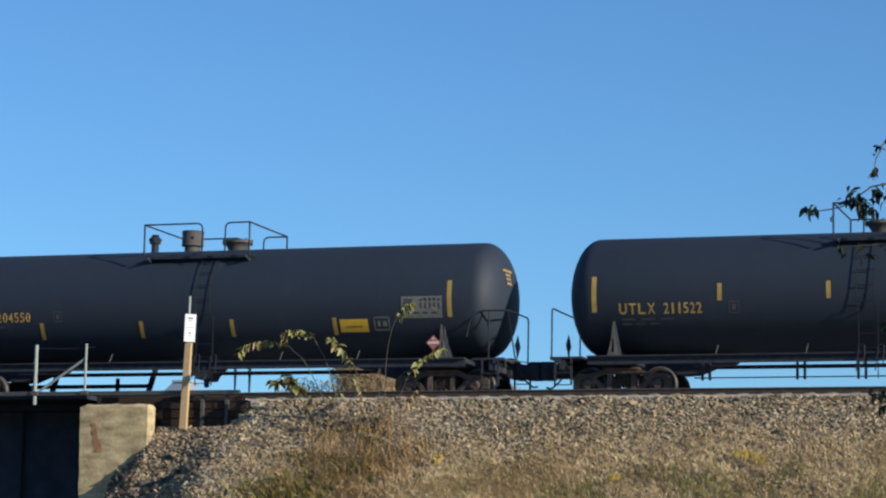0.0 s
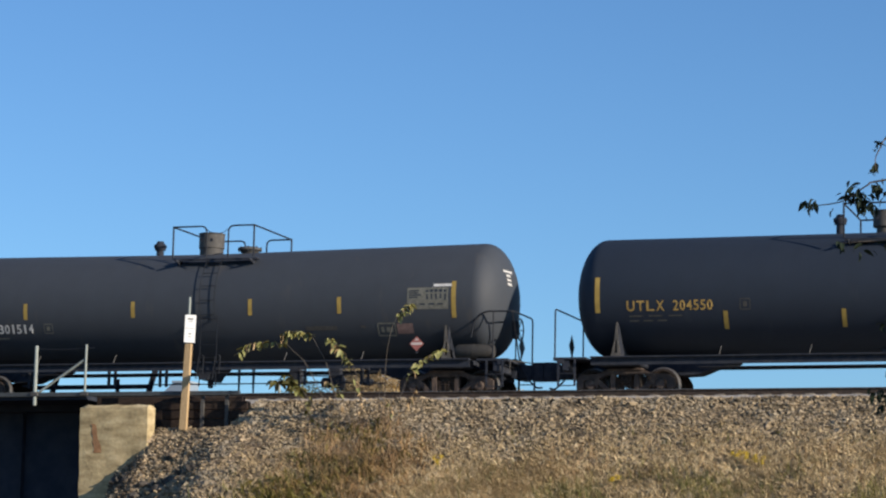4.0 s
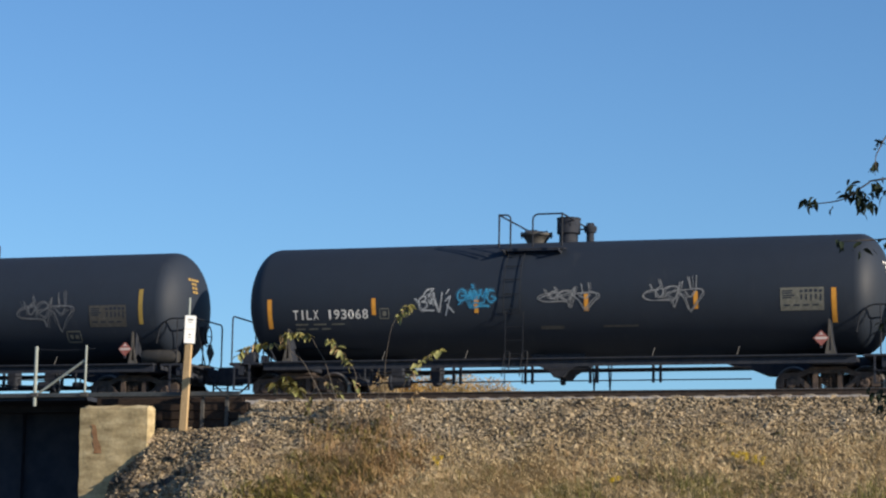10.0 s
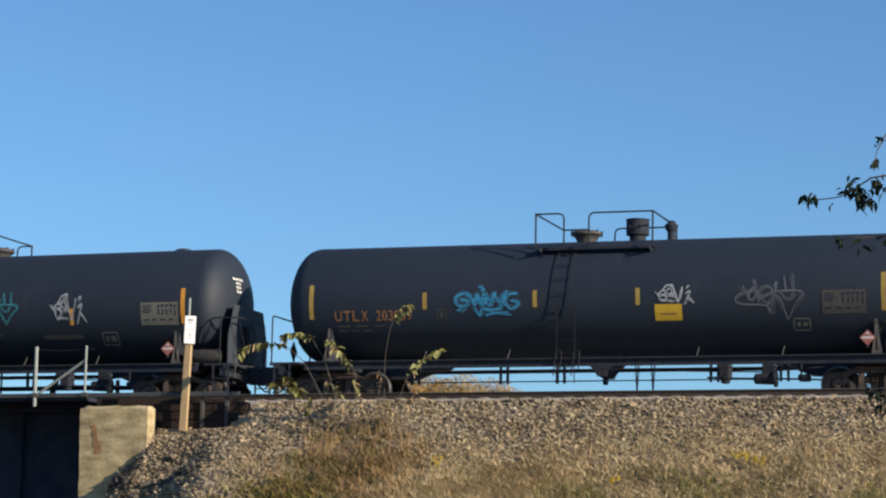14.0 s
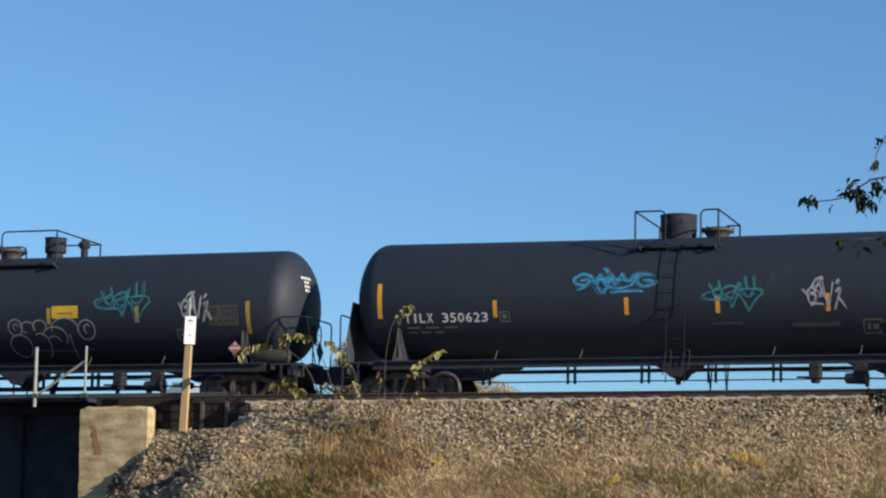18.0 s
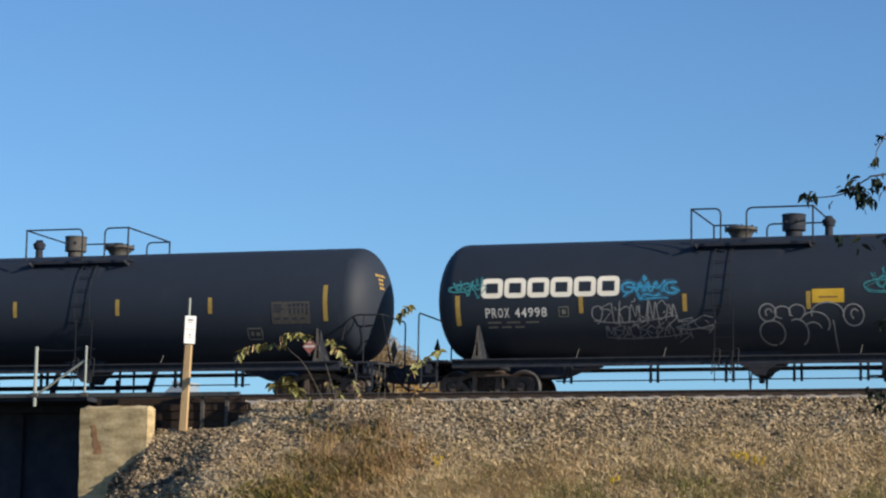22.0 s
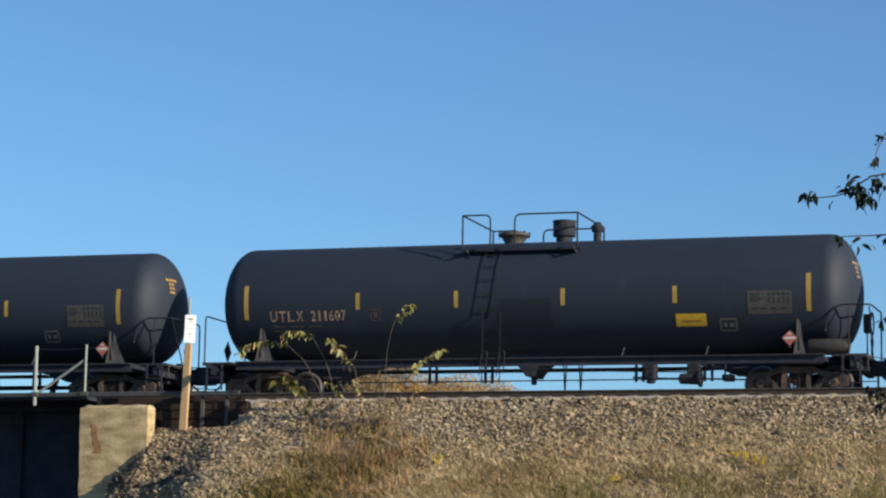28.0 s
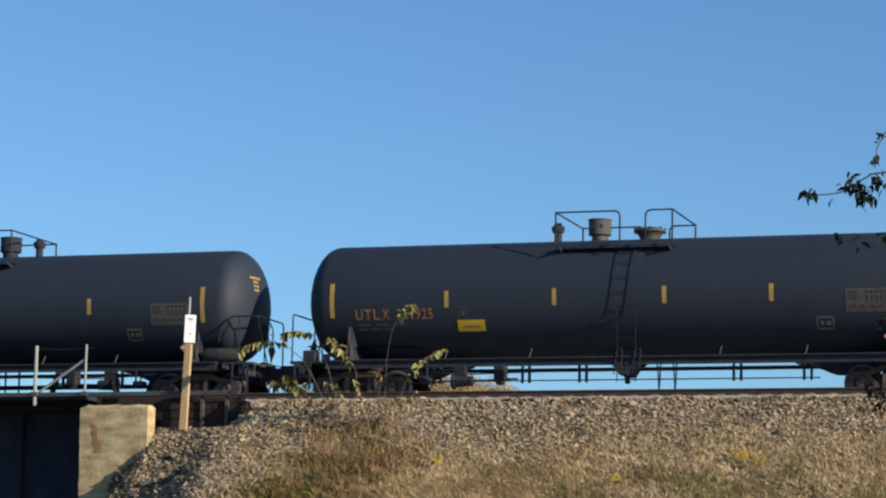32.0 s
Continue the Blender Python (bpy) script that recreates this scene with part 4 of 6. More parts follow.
def tank_car(x, shift, label, paint, top, gear, mark, mark_box, mark_mat, stripe_z, stripes, stripe_mat, panel, panel_mat, box_mark, ends=None, placard=6.76, top_shift=0.0):
    """One tank car about its middle x at the clip's start; marks are given in the car's own metres."""
    car = thing("tank_car", label, "tank car", "tank cars of the train", (x, 0, 0))
    part("tank", shared("tank|%s%.2f%.3f" % (paint.name, RADIUS, SAG), build_tank, paint), None, car, "black cylindrical tank shell", at=(shift, 0, 0))
    axles = add_truck(car, -6.84) + add_truck(car, 6.84)
    add_end(car, -1, gear < 0)
    add_end(car, 1, gear > 0)
    add_under(car, gear, paint is SATIN, -1.1 if mark.startswith("PROX") else 0.0, -0.5 if paint is GREY else 0.35 if top == "drum" else 0.0)
    add_top(car, TOPS[top], top_shift)
    if mark:
        owner, digits = mark.split()
        wide, gap = SPACING[owner]
        steps = [wide] * 3 + [wide * 0.8 + gap] + [1.0] * (len(digits) - 1) + [0.8]
        unit = (mark_box[2] - mark_box[0]) / sum(steps)
        at = mark_box[0]
        for k, (c, step) in enumerate(zip(owner + digits, steps)):
            w = unit * 0.8 * (wide if k < 4 else 1.0)
            inset = 0.36 * w if c == "I" else 0.31 * w if c == "1" else 0.0
            part("letter", letters(c, at + inset, mark_box[1], at + w - inset * 0.9, mark_box[3], weight=0.014), mark_mat, car, "stencilled character of the car number", smooth=False)
            at += step * unit
    bm = bmesh.new()
    for j, w in enumerate((0.85, 0.6)):
        z = mark_box[1] - 0.10 - 0.11 * j
        for k in range(3):
            patch(bm, mark_box[0] + 0.05 + 0.58 * k * w, z, mark_box[0] + (0.40 + 0.58 * k) * w + 0.05, z - 0.035)
    tagged(part("capacity_data", bm, MARK_GREY if mark_mat is MARK_WHITE else MARK_FAINT, car, "worn lines of small stencilled data", smooth=False), kind="stuff")
    for sx in stripes:
        add_stripe(car, sx, stripe_z - 0.21, stripe_z + 0.21, stripe_mat)
    for sx, z0, z1 in ends or ((-7.46, 2.16, 3.04), (7.14, 2.12, 3.04)):
        add_stripe(car, sx, z0, z1, stripe_mat, 0.12)
    if panel:
        bm = bmesh.new()
        patch(bm, *panel, 0.006)
        pn = part("stencil_panel", bm, panel_mat, car, "faded stencil panel", smooth=False)
        bm = bmesh.new()
        stencil_panel(bm, *panel, 7)
        tagged(part("stencil_print", bm, BLACK, pn, "dark lines of small print", smooth=False), kind="stuff")
    if box_mark:
        x0, z0, x1, z1 = box_mark
        bm = bmesh.new()
        ribbon(bm, [(x0, z0), (x1, z0), (x1, z1), (x0, z1), (x0, z0)], 0.035)
        patch(bm, x0 + 0.08, z0 + 0.08, x0 + 0.16, z1 - 0.08)
        patch(bm, x0 + 0.22, z0 + 0.08, x1 - 0.06, z1 - 0.09)
        part("test_data_box", bm, MARK_GREY, car, "grey framed data stencil", smooth=False)
    # code square beside the number
    plain = mark_mat is MARK_WHITE
    cx = mark_box[2] + (0.44 if plain else 0.8)
    bm = bmesh.new()
    ribbon(bm, [(cx - 0.12, mark_box[1]), (cx + 0.12, mark_box[1]), (cx + 0.12, mark_box[3]), (cx - 0.12, mark_box[3]), (cx - 0.12, mark_box[1])], 0.025)
    patch(bm, cx - 0.05, mark_box[1] + 0.06, cx + 0.05, mark_box[3] - 0.06)
    part("code_square", bm, MARK_GREY if plain else MARK_FAINT, car, "small worn square stencil", smooth=False)
    add_placard(car, placard, 1.46)
    # number on the dished end
    bm = bmesh.new()
    for j in range(4):
        z = 3.42 - j * 0.11
        for k in range(4 if j == 0 else 2):
            y0 = -0.62 + k * 0.13 + (0.1 if j else 0)
            rows = []
            for yy in (y0, y0 + 0.1):
                for zz in (z, z - 0.06):
                    q = min(0.97, math.hypot(yy, zz - AXIS) / RADIUS)
                    rows.append(bm.verts.new((shift + HALF + HEAD * math.sqrt(1 - q * q) + 0.012, yy, zz)))
            bm.faces.new((rows[0], rows[2], rows[3], rows[1]))
    tagged(part("end_number", bm, mark_mat if mark_mat is not MARK_ORANGE else MARK_YELLOW, car, "stencilled lines on the dished end", smooth=False), kind="stuff")
    return car, axles


# three sprayed hand styles that come back from car to car, each stroke in its field's own units
SPIKY = [[(0, .66), (.08, .5)], [(.1, .62), (.14, .28), (.28, .32), (.3, .48), (.17, .52), (.29, .6), (.22, .74), (.1, .62)], [(.2, .72), (.3, .94), (.46, 1), (.4, .86)],
         [(.3, .72), (.4, .8), (.5, .38)], [(.46, .9), (.56, .34), (.6, .18), (.66, .5), (.7, .86)], [(.8, .8), (.86, .94)], [(.76, .04), (.9, .66), (.78, .56)],
         [(.82, .4), (.9, .3), (1, .1)], [(.18, .2), (.34, .24), (.5, .2)], [(.36, .6), (.4, .44), (.44, .62)]]
STAR = [[(.3, .64), (.06, .54), (0, .43), (.1, .33), (.45, .31), (.51, .12), (.58, .44)], [(.1, .78), (.14, .62)], [(.26, .88), (.3, .7)],
        [(.2, .42), (.19, .6), (.28, .7), (.32, .55), (.25, .42), (.19, .5)], [(.33, .36), (.36, .64), (.5, .72), (.55, .6), (.38, .48), (.5, .34)], [(.5, .32), (.57, .5), (.63, .84), (.61, .5)],
        [(.58, .52), (.68, .36), (.78, 0)], [(.78, 0), (.9, .3), (1, .5), (.92, .62), (.62, .6)], [(.68, .54), (.78, .4), (.88, .56)], [(.72, .96), (.76, .62)], [(.86, 1), (.88, .64)]]
DENSE = [[(.22, .7), (.1, .78), (0, .62), (.04, .42), (.16, .4), (.2, .56), (.08, .58)], [(.2, .78), (.28, .4), (.33, .76), (.41, .38), (.46, .78), (.53, .4), (.61, .8)],
         [(.24, .54), (.4, .6), (.6, .56)], [(.28, .68), (.44, .46), (.5, .7)], [(.6, .78), (.67, .5), (.79, .8), (.72, .34)], [(.97, .72), (.84, .74), (.78, .5), (.88, .3), (1, .44), (.88, .54)],
         [(.36, 1), (.42, .9), (.38, .84)], [(.28, .34), (.36, .1), (.42, .3), (.56, .24), (.7, .3)], [(.46, .1), (.6, .16), (.84, .14)], [(.12, .34), (.04, .24)]]


HAZE = {SPRAY_BLUE: SPRAY_MIST}


def add_tag(car, field, seed, mat, label, w=0.045, count=5, kind="tag"):
    bm = bmesh.new()
    if kind == "tag":
        scrawl(bm, *field, seed, w, count)
    elif kind == "bubbles":
        bubbles(bm, *field, seed, w)
    else:
        rng = random.Random(seed)
        x0, z0, x1, z1 = field
        for k, stroke in enumerate(kind * 3):
            again = k // len(kind)
            drift = rng.uniform(-0.035, 0.035) if again else 0
            pts = [(x0 + (u + rng.uniform(-0.02, 0.02) + drift) * (x1 - x0), z0 + (v + rng.uniform(-0.03, 0.03) - 0.02 * again) * (z1 - z0)) for u, v in stroke]
            ribbon(bm, curve_through(pts), w * rng.uniform(0.7, 1.0) * (0.52, 0.36, 0.28)[again], 0.007 + 0.0004 * k)
        if mat in HAZE:      # the thin overspray behind the strokes
            mist = bmesh.new()
            for k, stroke in enumerate(kind):
                ribbon(mist, curve_through([(x0 + u * (x1 - x0), z0 + v * (z1 - z0)) for u, v in stroke]), w * 2.4, 0.003 + 0.0003 * k)
            tagged(part("overspray", mist, HAZE[mat], car, "thin overspray behind a graffiti tag", smooth=False), kind="stuff")
    tagged(part("graffiti", bm, mat, car, label, smooth=False), kind="stuff")


def add_sign(car, x0, z0, x1, z1):
    bm = bmesh.new()
    patch(bm, x0, z0, x1, z1, 0.007)
    s = part("notice_panel", bm, SIGN_YELLOW, car, "plain yellow notice panel", smooth=False)
    bm = bmesh.new()
    zm = z0 + (z1 - z0) * 0.4
    patch(bm, x0 + (x1 - x0) * 0.2, zm - 0.018, x1 - (x1 - x0) * 0.2, zm + 0.018, 0.011)
    part("notice_line", bm, MARK_ORANGE, s, "dim line of print", smooth=False)


def z_(*v):
    return tuple(a + LIFT if i % 2 else a for i, a in enumerate(v))


PLAIN = "black tank car with yellow stripes, rolling on the main track"
train = []

# the cars, from the head of the visible stretch backwards: (middle at the start, ...)
specs = [
    (9.6, PLAIN, BLACK, "manway_left", 1, "", MARK_YELLOW, 2.28, (-4.4, -1.5, 1.1, 3.9), YELLOW),
    (-8.36, "black tank car with faded yellow number and stripes", BLACK, "manway_left", 1, "UTLX 211522", MARK_YELLOW, 2.28, (-4.31, -1.65, 1.0, 3.8), YELLOW),
    (-26.72, "black tank car with low stripes and a yellow notice panel", BLACK, "manway_right", 0, "UTLX 204550", MARK_YELLOW, 1.63, (-4.26, -1.38, 1.19, 4.03), YELLOW),
    (-45.05, "faded grey-black tank car with white number and rusty top", GREY, "short", 1, "NATX 301514", MARK_WHITE, 2.16, (-4.82, -1.69, 1.62, 4.07), YELLOW),
    (-63.2, "black tank car with white and blue graffiti tags", SATIN, "cluster", -1, "TILX 193068", MARK_WHITE, 2.13, (-4.66, -1.93, 0.92, 3.68), ORANGE),
    (-81.48, "black tank car with blue and grey graffiti tags", BLACK, "manway_left", 1, "UTLX 203959", MARK_ORANGE, 2.25, (-4.40, -1.51, 1.12), YELLOW),
    (-99.65, "black tank car with head shields and blue graffiti", SATIN, "drum", 1, "TILX 350623", MARK_WHITE, 2.03, (-4.41, -1.03, 1.25, 3.94), ORANGE),
    (-117.8, "black tank car with a large cream word mark", SATIN, "manway_left", 1, "PROX 44998", MARK_WHITE, 2.08, (-4.3, -1.68, 1.36, 3.92), YELLOW),
    (-136.0, "plain black tank car with faded orange number", BLACK, "manway_right", -1, "UTLX 212700", MARK_ORANGE, 2.25, (-4.37, -1.68, 1.31, 3.95), YELLOW),
    (-154.3, "black tank car with a fresh dark paint patch", BLACK, "manway_left", 1, "UTLX 211607", MARK_TAN, 2.26, (-4.33, -1.70, 1.08, 3.92), YELLOW),
    (-172.6, "black tank car with a yellow notice below its number", BLACK, "manway_right", -1, "UTLX 211925", MARK_ORANGE, 2.26, (-4.39, -1.58, 1.22, 3.87), YELLOW),
    (-190.8, PLAIN, BLACK, "manway_left", 1, "", MARK_ORANGE, 2.26, (-4.4, -1.5, 1.1, 3.9), YELLOW),
    (-209.0, PLAIN, BLACK, "manway_left", 1, "", MARK_ORANGE, 2.26, (-4.4, -1.5, 1.1, 3.9), YELLOW),
]
SHIFTS = {2: 0.1, 4: -0.08, 5: -0.08, 6: -0.05, 9: -0.05, 10: -0.08, 11: -0.08}    # how far a shell sits off its car's middle
TOP_SHIFT = {2: 0.12, 9: -0.05, 10: -0.1}    # how far the top fittings sit off their usual place
fields = {  # car -> number field, stencil panel and its paint, framed box
    2: (z_(-6.72, 1.87, -4.57, 2.12), z_(5.86, 1.79, 6.94, 2.33), MARK_GREY, z_(5.11, 1.52, 5.5, 1.82)),
    3: (z_(-6.76, 1.60, -4.62, 1.83), z_(5.91, 2.02, 7.0, 2.57), MARK_GREY, z_(5.08, 1.4, 5.54, 1.69)),
    4: (z_(-6.86, 1.83, -4.82, 2.07), z_(5.76, 1.83, 6.82, 2.38), MARK_GREY, None),
    6: (z_(-6.81, 1.72, -4.61, 1.95), z_(5.94, 1.78, 7.0, 2.36), MARK_GREY, z_(4.77, 1.31, 5.2, 1.61)),
    9: (z_(-6.73, 1.78, -4.66, 2.04), z_(5.72, 1.75, 6.80, 2.31), MARK_FAINT, z_(5.02, 1.39, 5.41, 1.65)),
    7: (z_(-6.78, 1.80, -5.19, 2.03), z_(5.96, 1.75, 6.79, 2.27), MARK_FAINT, z_(5.03, 1.42, 5.43, 1.67)),
}
for i, (x, label, paint, top, gear, mark, mark_mat, stripe_z, stripes, stripe_mat) in enumerate(specs):
    AXIS, RADIUS = (2.725, 1.53) if i == 6 else (2.685, 1.49)      # the shielded car's shell is a little larger
    SAG = {3: 0.085, 6: 0.04}.get(i, 0.0)
    field, panel, panel_mat, boxed = fields.get(i, (z_(-6.83, 1.78, -4.76, 2.04), z_(5.66, 1.75, 6.72, 2.31), MARK_FAINT, z_(4.95, 1.39, 5.34, 1.65)))
    low = ((-7.5, 1.94, 2.68), (7.06, 1.86, 2.68)) if i in (4, 7) else ((-7.39, 2.16, 3.04), (7.21, 2.12, 3.04)) if i == 9 else None
    car, axles = tank_car(x, SHIFTS.get(i, 0), label, paint, top, gear, mark, field, mark_mat, stripe_z + LIFT, stripes, stripe_mat, panel, panel_mat, boxed, low, 6.2 if i == 3 else 6.76, TOP_SHIFT.get(i, 0))
    train.append((car, axles, x))

SAG = 0.0
cars = [c for c, _, _ in train]
add_sign(cars[2], *z_(4.17, 1.48, 4.93, 1.79))
add_sign(cars[5], *z_(1.54, 1.66, 2.22, 2.05))
add_sign(cars[7], *z_(1.45, 2.01, 2.22, 2.34))
add_sign(cars[9], *z_(3.92, 1.50, 4.68, 1.79))
add_sign(cars[10], *z_(-4.13, 1.47, -3.41, 1.74))
add_tag(cars[4], z_(-3.53, 1.86, -2.52, 2.56), 3, SPRAY_WHITE, "white sprayed graffiti tag", 0.05, 3, SPIKY)
add_tag(cars[4], z_(-2.42, 1.99, -1.43, 2.65), 5, SPRAY_BLUE, "blue sprayed graffiti tag", 0.05, 5, DENSE)
add_tag(cars[4], z_(-0.3, 1.96, 1.21, 2.63), 8, SPRAY_PALE, "grey sprayed graffiti tag", 0.045, 5, STAR)
add_tag(cars[4], z_(2.41, 1.87, 3.88, 2.75), 9, SPRAY_PALE, "grey sprayed graffiti tag", 0.045, 5, STAR)
add_tag(cars[5], z_(-3.57, 1.79, -1.91, 2.61), 11, SPRAY_BLUE, "blue sprayed graffiti tag", 0.055, 6, DENSE)
add_tag(cars[5], z_(1.55, 2.02, 2.53, 2.53), 12, SPRAY_WHITE, "white sprayed graffiti tag", 0.05, 3, SPIKY)
add_tag(cars[5], z_(3.56, 1.67, 5.19, 2.74), 13, SPRAY_GREY, "grey sprayed graffiti tag", 0.04, 5, STAR)
AXIS, RADIUS, SAG = 2.725, 1.53, 0.04
add_tag(cars[6], z_(-2.35, 2.30, -0.34, 3.0), 14, SPRAY_BLUE, "blue sprayed graffiti tag", 0.05, 8, DENSE)
add_tag(cars[6], z_(0.89, 1.86, 2.34, 2.73), 15, SPRAY_TEAL, "teal sprayed graffiti tag", 0.045, 5, STAR)
add_tag(cars[6], z_(3.35, 1.83, 4.35, 2.63), 16, SPRAY_WHITE, "white sprayed graffiti tag", 0.05, 3, SPIKY)
AXIS, RADIUS, SAG = 2.685, 1.49, 0.0
add_tag(cars[7], z_(-7.72, 2.30, -6.75, 2.82), 17, SPRAY_TEAL, "teal sprayed graffiti tag", 0.05, 4, STAR)
add_tag(cars[7], z_(-3.26, 2.12, -1.86, 2.76), 18, SPRAY_BLUE, "blue sprayed graffiti tag", 0.06, 6, DENSE)
add_tag(cars[7], z_(-4.0, 1.48, -1.9, 2.16), 19, SPRAY_PALE, "grey sprayed graffiti scrawl", 0.028, 9)
add_tag(cars[7], z_(-3.7, 1.16, -1.6, 1.62), 24, SPRAY_GREY, "grey sprayed graffiti scrawl", 0.028, 10)
add_tag(cars[7], z_(-1.9, 1.35, -1.0, 1.8), 27, SPRAY_PALE, "grey sprayed graffiti strokes", 0.028, 2)
add_tag(cars[7], z_(0.12, 0.93, 2.69, 2.02), 20, SPRAY_PALE, "grey outlined balloon graffiti", 0.032, 8, "bubbles")
add_tag(cars[7], z_(2.72, 1.94, 4.28, 2.96), 21, SPRAY_TEAL, "teal sprayed graffiti tag", 0.045, 5, STAR)
add_tag(cars[7], z_(5.1, 1.83, 6.04, 2.64), 22, SPRAY_WHITE, "white sprayed graffiti tag", 0.05, 3, SPIKY)
for k in range(6):
    bm = bmesh.new()
    a = -6.82 + k * 0.6
    squared_ring(bm, a, 2.34 + LIFT, a + 0.44, 2.72 + LIFT, 0.125)
    part("word_mark_block", bm, LOGO, cars[7], "cream white squared block", smooth=False)
for car, x0, x1, z, h in ((6, 1.07, 1.85, 1.58, 0.05), (6, 3.05, 4.2, 1.52, 0.1), (4, 1.31, 2.2, 1.55, 0.05), (4, -0.29, 0.31, 1.54, 0.08), (3, 3.12, 3.97, 1.60, 0.1), (3, 4.62, 4.75, 1.62, 0.06)):
    bm = bmesh.new()
    AXIS, RADIUS, SAG = (2.725, 1.53, 0.04) if car == 6 else (2.685, 1.49, 0.085 if car == 3 else 0.0)
    patch(bm, x0, z + LIFT - h / 2, x1, z + LIFT + h / 2)
    part("stencil_bar", bm, MARK_FAINT, cars[car], "worn bar of small stencilling", smooth=False)
AXIS, RADIUS, SAG = 2.685, 1.49, 0.085
for x0, z0, x1, z1, mat in ((5.59, 1.44, 6.02, 1.68, MARK_PINK), (6.6, 2.59, 7.08, 2.66, MARK_WHITE)):
    bm = bmesh.new()
    patch(bm, x0, z0 + LIFT, x1, z1 + LIFT)
    part("stencil_block", bm, mat, cars[3], "worn painted block beside a stencil", smooth=False)
AXIS, RADIUS, SAG = 2.685, 1.49, 0.0
bm = bmesh.new()
patch(bm, -0.63, 1.55 + LIFT, 0.78, 2.24 + LIFT, 0.004)
part("paint_patch", bm, FRESH, cars[9], "fresh darker paint patch", smooth=False)
bm = bmesh.new()
turned(bm, [(4.22, 0.24), (4.27, 0.23), (4.30, 0.16), (4.31, 0.05)], "z", 20)
part("lifting_lug", bm, SATIN, cars[6], "low round boss on the shell's top", at=(6.45, 0, 0))
bm = bmesh.new()        # slack chain across the gap in the short platform's rails
tube(bm, [(0.275 + 0.062 * k, -1.33, 4.58 - 0.5 * (k / 10) * (1 - k / 10)) for k in range(11)], 0.010, 5)
part("safety_chain", bm, RAILING, cars[3], "thin slack safety chain")
for s in (-1, 1):        # head shields of the shielded car
    bm = bmesh.new()
    rows = []
    for x in (8.36, 8.38):
        rows.append([bm.verts.new((x, y, z)) for y, z in [(-1.34, 1.0), (-1.34, 1.8), (-1.0, 2.66), (1.0, 2.66), (1.34, 1.8), (1.34, 1.0)]])
    bm.faces.new(rows[0])
    bm.faces.new(rows[1][::-1])
    for a in range(6):
        bm.faces.new((rows[0][a], rows[1][a], rows[1][(a + 1) % 6], rows[0][(a + 1) % 6]))
    part("head_shield", bm, GREY, cars[6], "dark steel head shield", at=pose(0, 0, 0, 0, 0, 0 if s > 0 else 180))

# ---- the sky's far edge, things beside the track ----


def cloud_mesh(name, verts, faces, mat, label, category):
    """Very many small loose pieces as one mesh."""
    me = bpy.data.meshes.new(name)
    me.from_pydata(verts.reshape(-1, 3).tolist(), [], faces.tolist())
    me.materials.append(mat)
    return tagged(new(name, me), label, category, kind="stuff")


def spots(n, x0, x1, y0, y1, keep, seed):
    """Places on the ground where keep(x, y) beats a random number."""
    rng = np.random.RandomState(seed)
    out = []
    while len(out) < n:
        x, y = rng.uniform(x0, x1), rng.uniform(y0, y1)
        if rng.rand() < keep(x, y):
            out.append((x, y, height(x, y)))
    return np.array(out), rng


def stones(name, places, rng, size, mat, label, flat=0.7):
    n = len(places)
    base = np.array([(1, 0, 0), (0, 1, 0), (-1, 0, 0), (0, -1, 0), (0, 0, 1), (0, 0, -1)], float)
    tri = np.array([(0, 1, 4), (1, 2, 4), (2, 3, 4), (3, 0, 4), (1, 0, 5), (2, 1, 5), (3, 2, 5), (0, 3, 5)])
    s = size * np.exp(rng.normal(0, 0.35, (n, 1, 1)))
    v = base[None] * rng.uniform(0.6, 1.25, (n, 6, 1)) + rng.normal(0, 0.14, (n, 6, 3))
    q = rng.normal(0, 1, (n, 4))
    q /= np.linalg.norm(q, axis=1)[:, None]
    w, x, y, z = q.T
    r = np.stack([1 - 2 * (y * y + z * z), 2 * (x * y - z * w), 2 * (x * z + y * w), 2 * (x * y + z * w), 1 - 2 * (x * x + z * z), 2 * (y * z - x * w),
                  2 * (x * z - y * w), 2 * (y * z + x * w), 1 - 2 * (x * x + y * y)], 1).reshape(n, 3, 3)
    v = np.einsum("nij,nkj->nki", r, v) * s
    v[:, :, 2] *= flat
    v += places[:, None, :] + np.array([0, 0, size * 0.25])
    f = (tri[None] + 6 * np.arange(n)[:, None, None]).reshape(-1, 3)
    return cloud_mesh(name, v, f, mat, label, "gravel")


def blades(name, places, rng, tall, wide, mat, label, lean=0.35, category="grass", copies=4):
    """Bent two-piece blades standing round each place."""
    p = np.repeat(places, copies, axis=0) + rng.normal(0, 0.035, (len(places) * copies, 3)) * np.array([1, 1, 0])
    n = len(p)
    h = tall * np.exp(rng.normal(0, 0.35, n))
    a = rng.uniform(0, 2 * np.pi, n)
    side = np.stack([np.cos(a), np.sin(a), np.zeros(n)], 1) * (wide / 2)
    tip = np.stack([rng.normal(0, lean, n), rng.normal(0, lean, n) - 0.12, np.ones(n)], 1)
    mid = p + tip * (h * 0.5)[:, None] * np.array([0.6, 0.6, 1])
    end = p + tip * h[:, None]
    low = p - np.array([0, 0, 0.03])
    v = np.stack([low - side, low + side, mid - side * 0.8, mid + side * 0.8, end], 1)
    k = 5 * np.arange(n)[:, None]
    f = [list(r) for r in np.concatenate([k, k + 1, k + 3, k + 2], 1)] + [list(r) for r in np.concatenate([k + 2, k + 3, k + 4], 1)]
    me = bpy.data.meshes.new(name)
    me.from_pydata(v.reshape(-1, 3).tolist(), [], f)
    me.materials.append(mat)
    return tagged(new(name, me), label, category, kind="stuff")


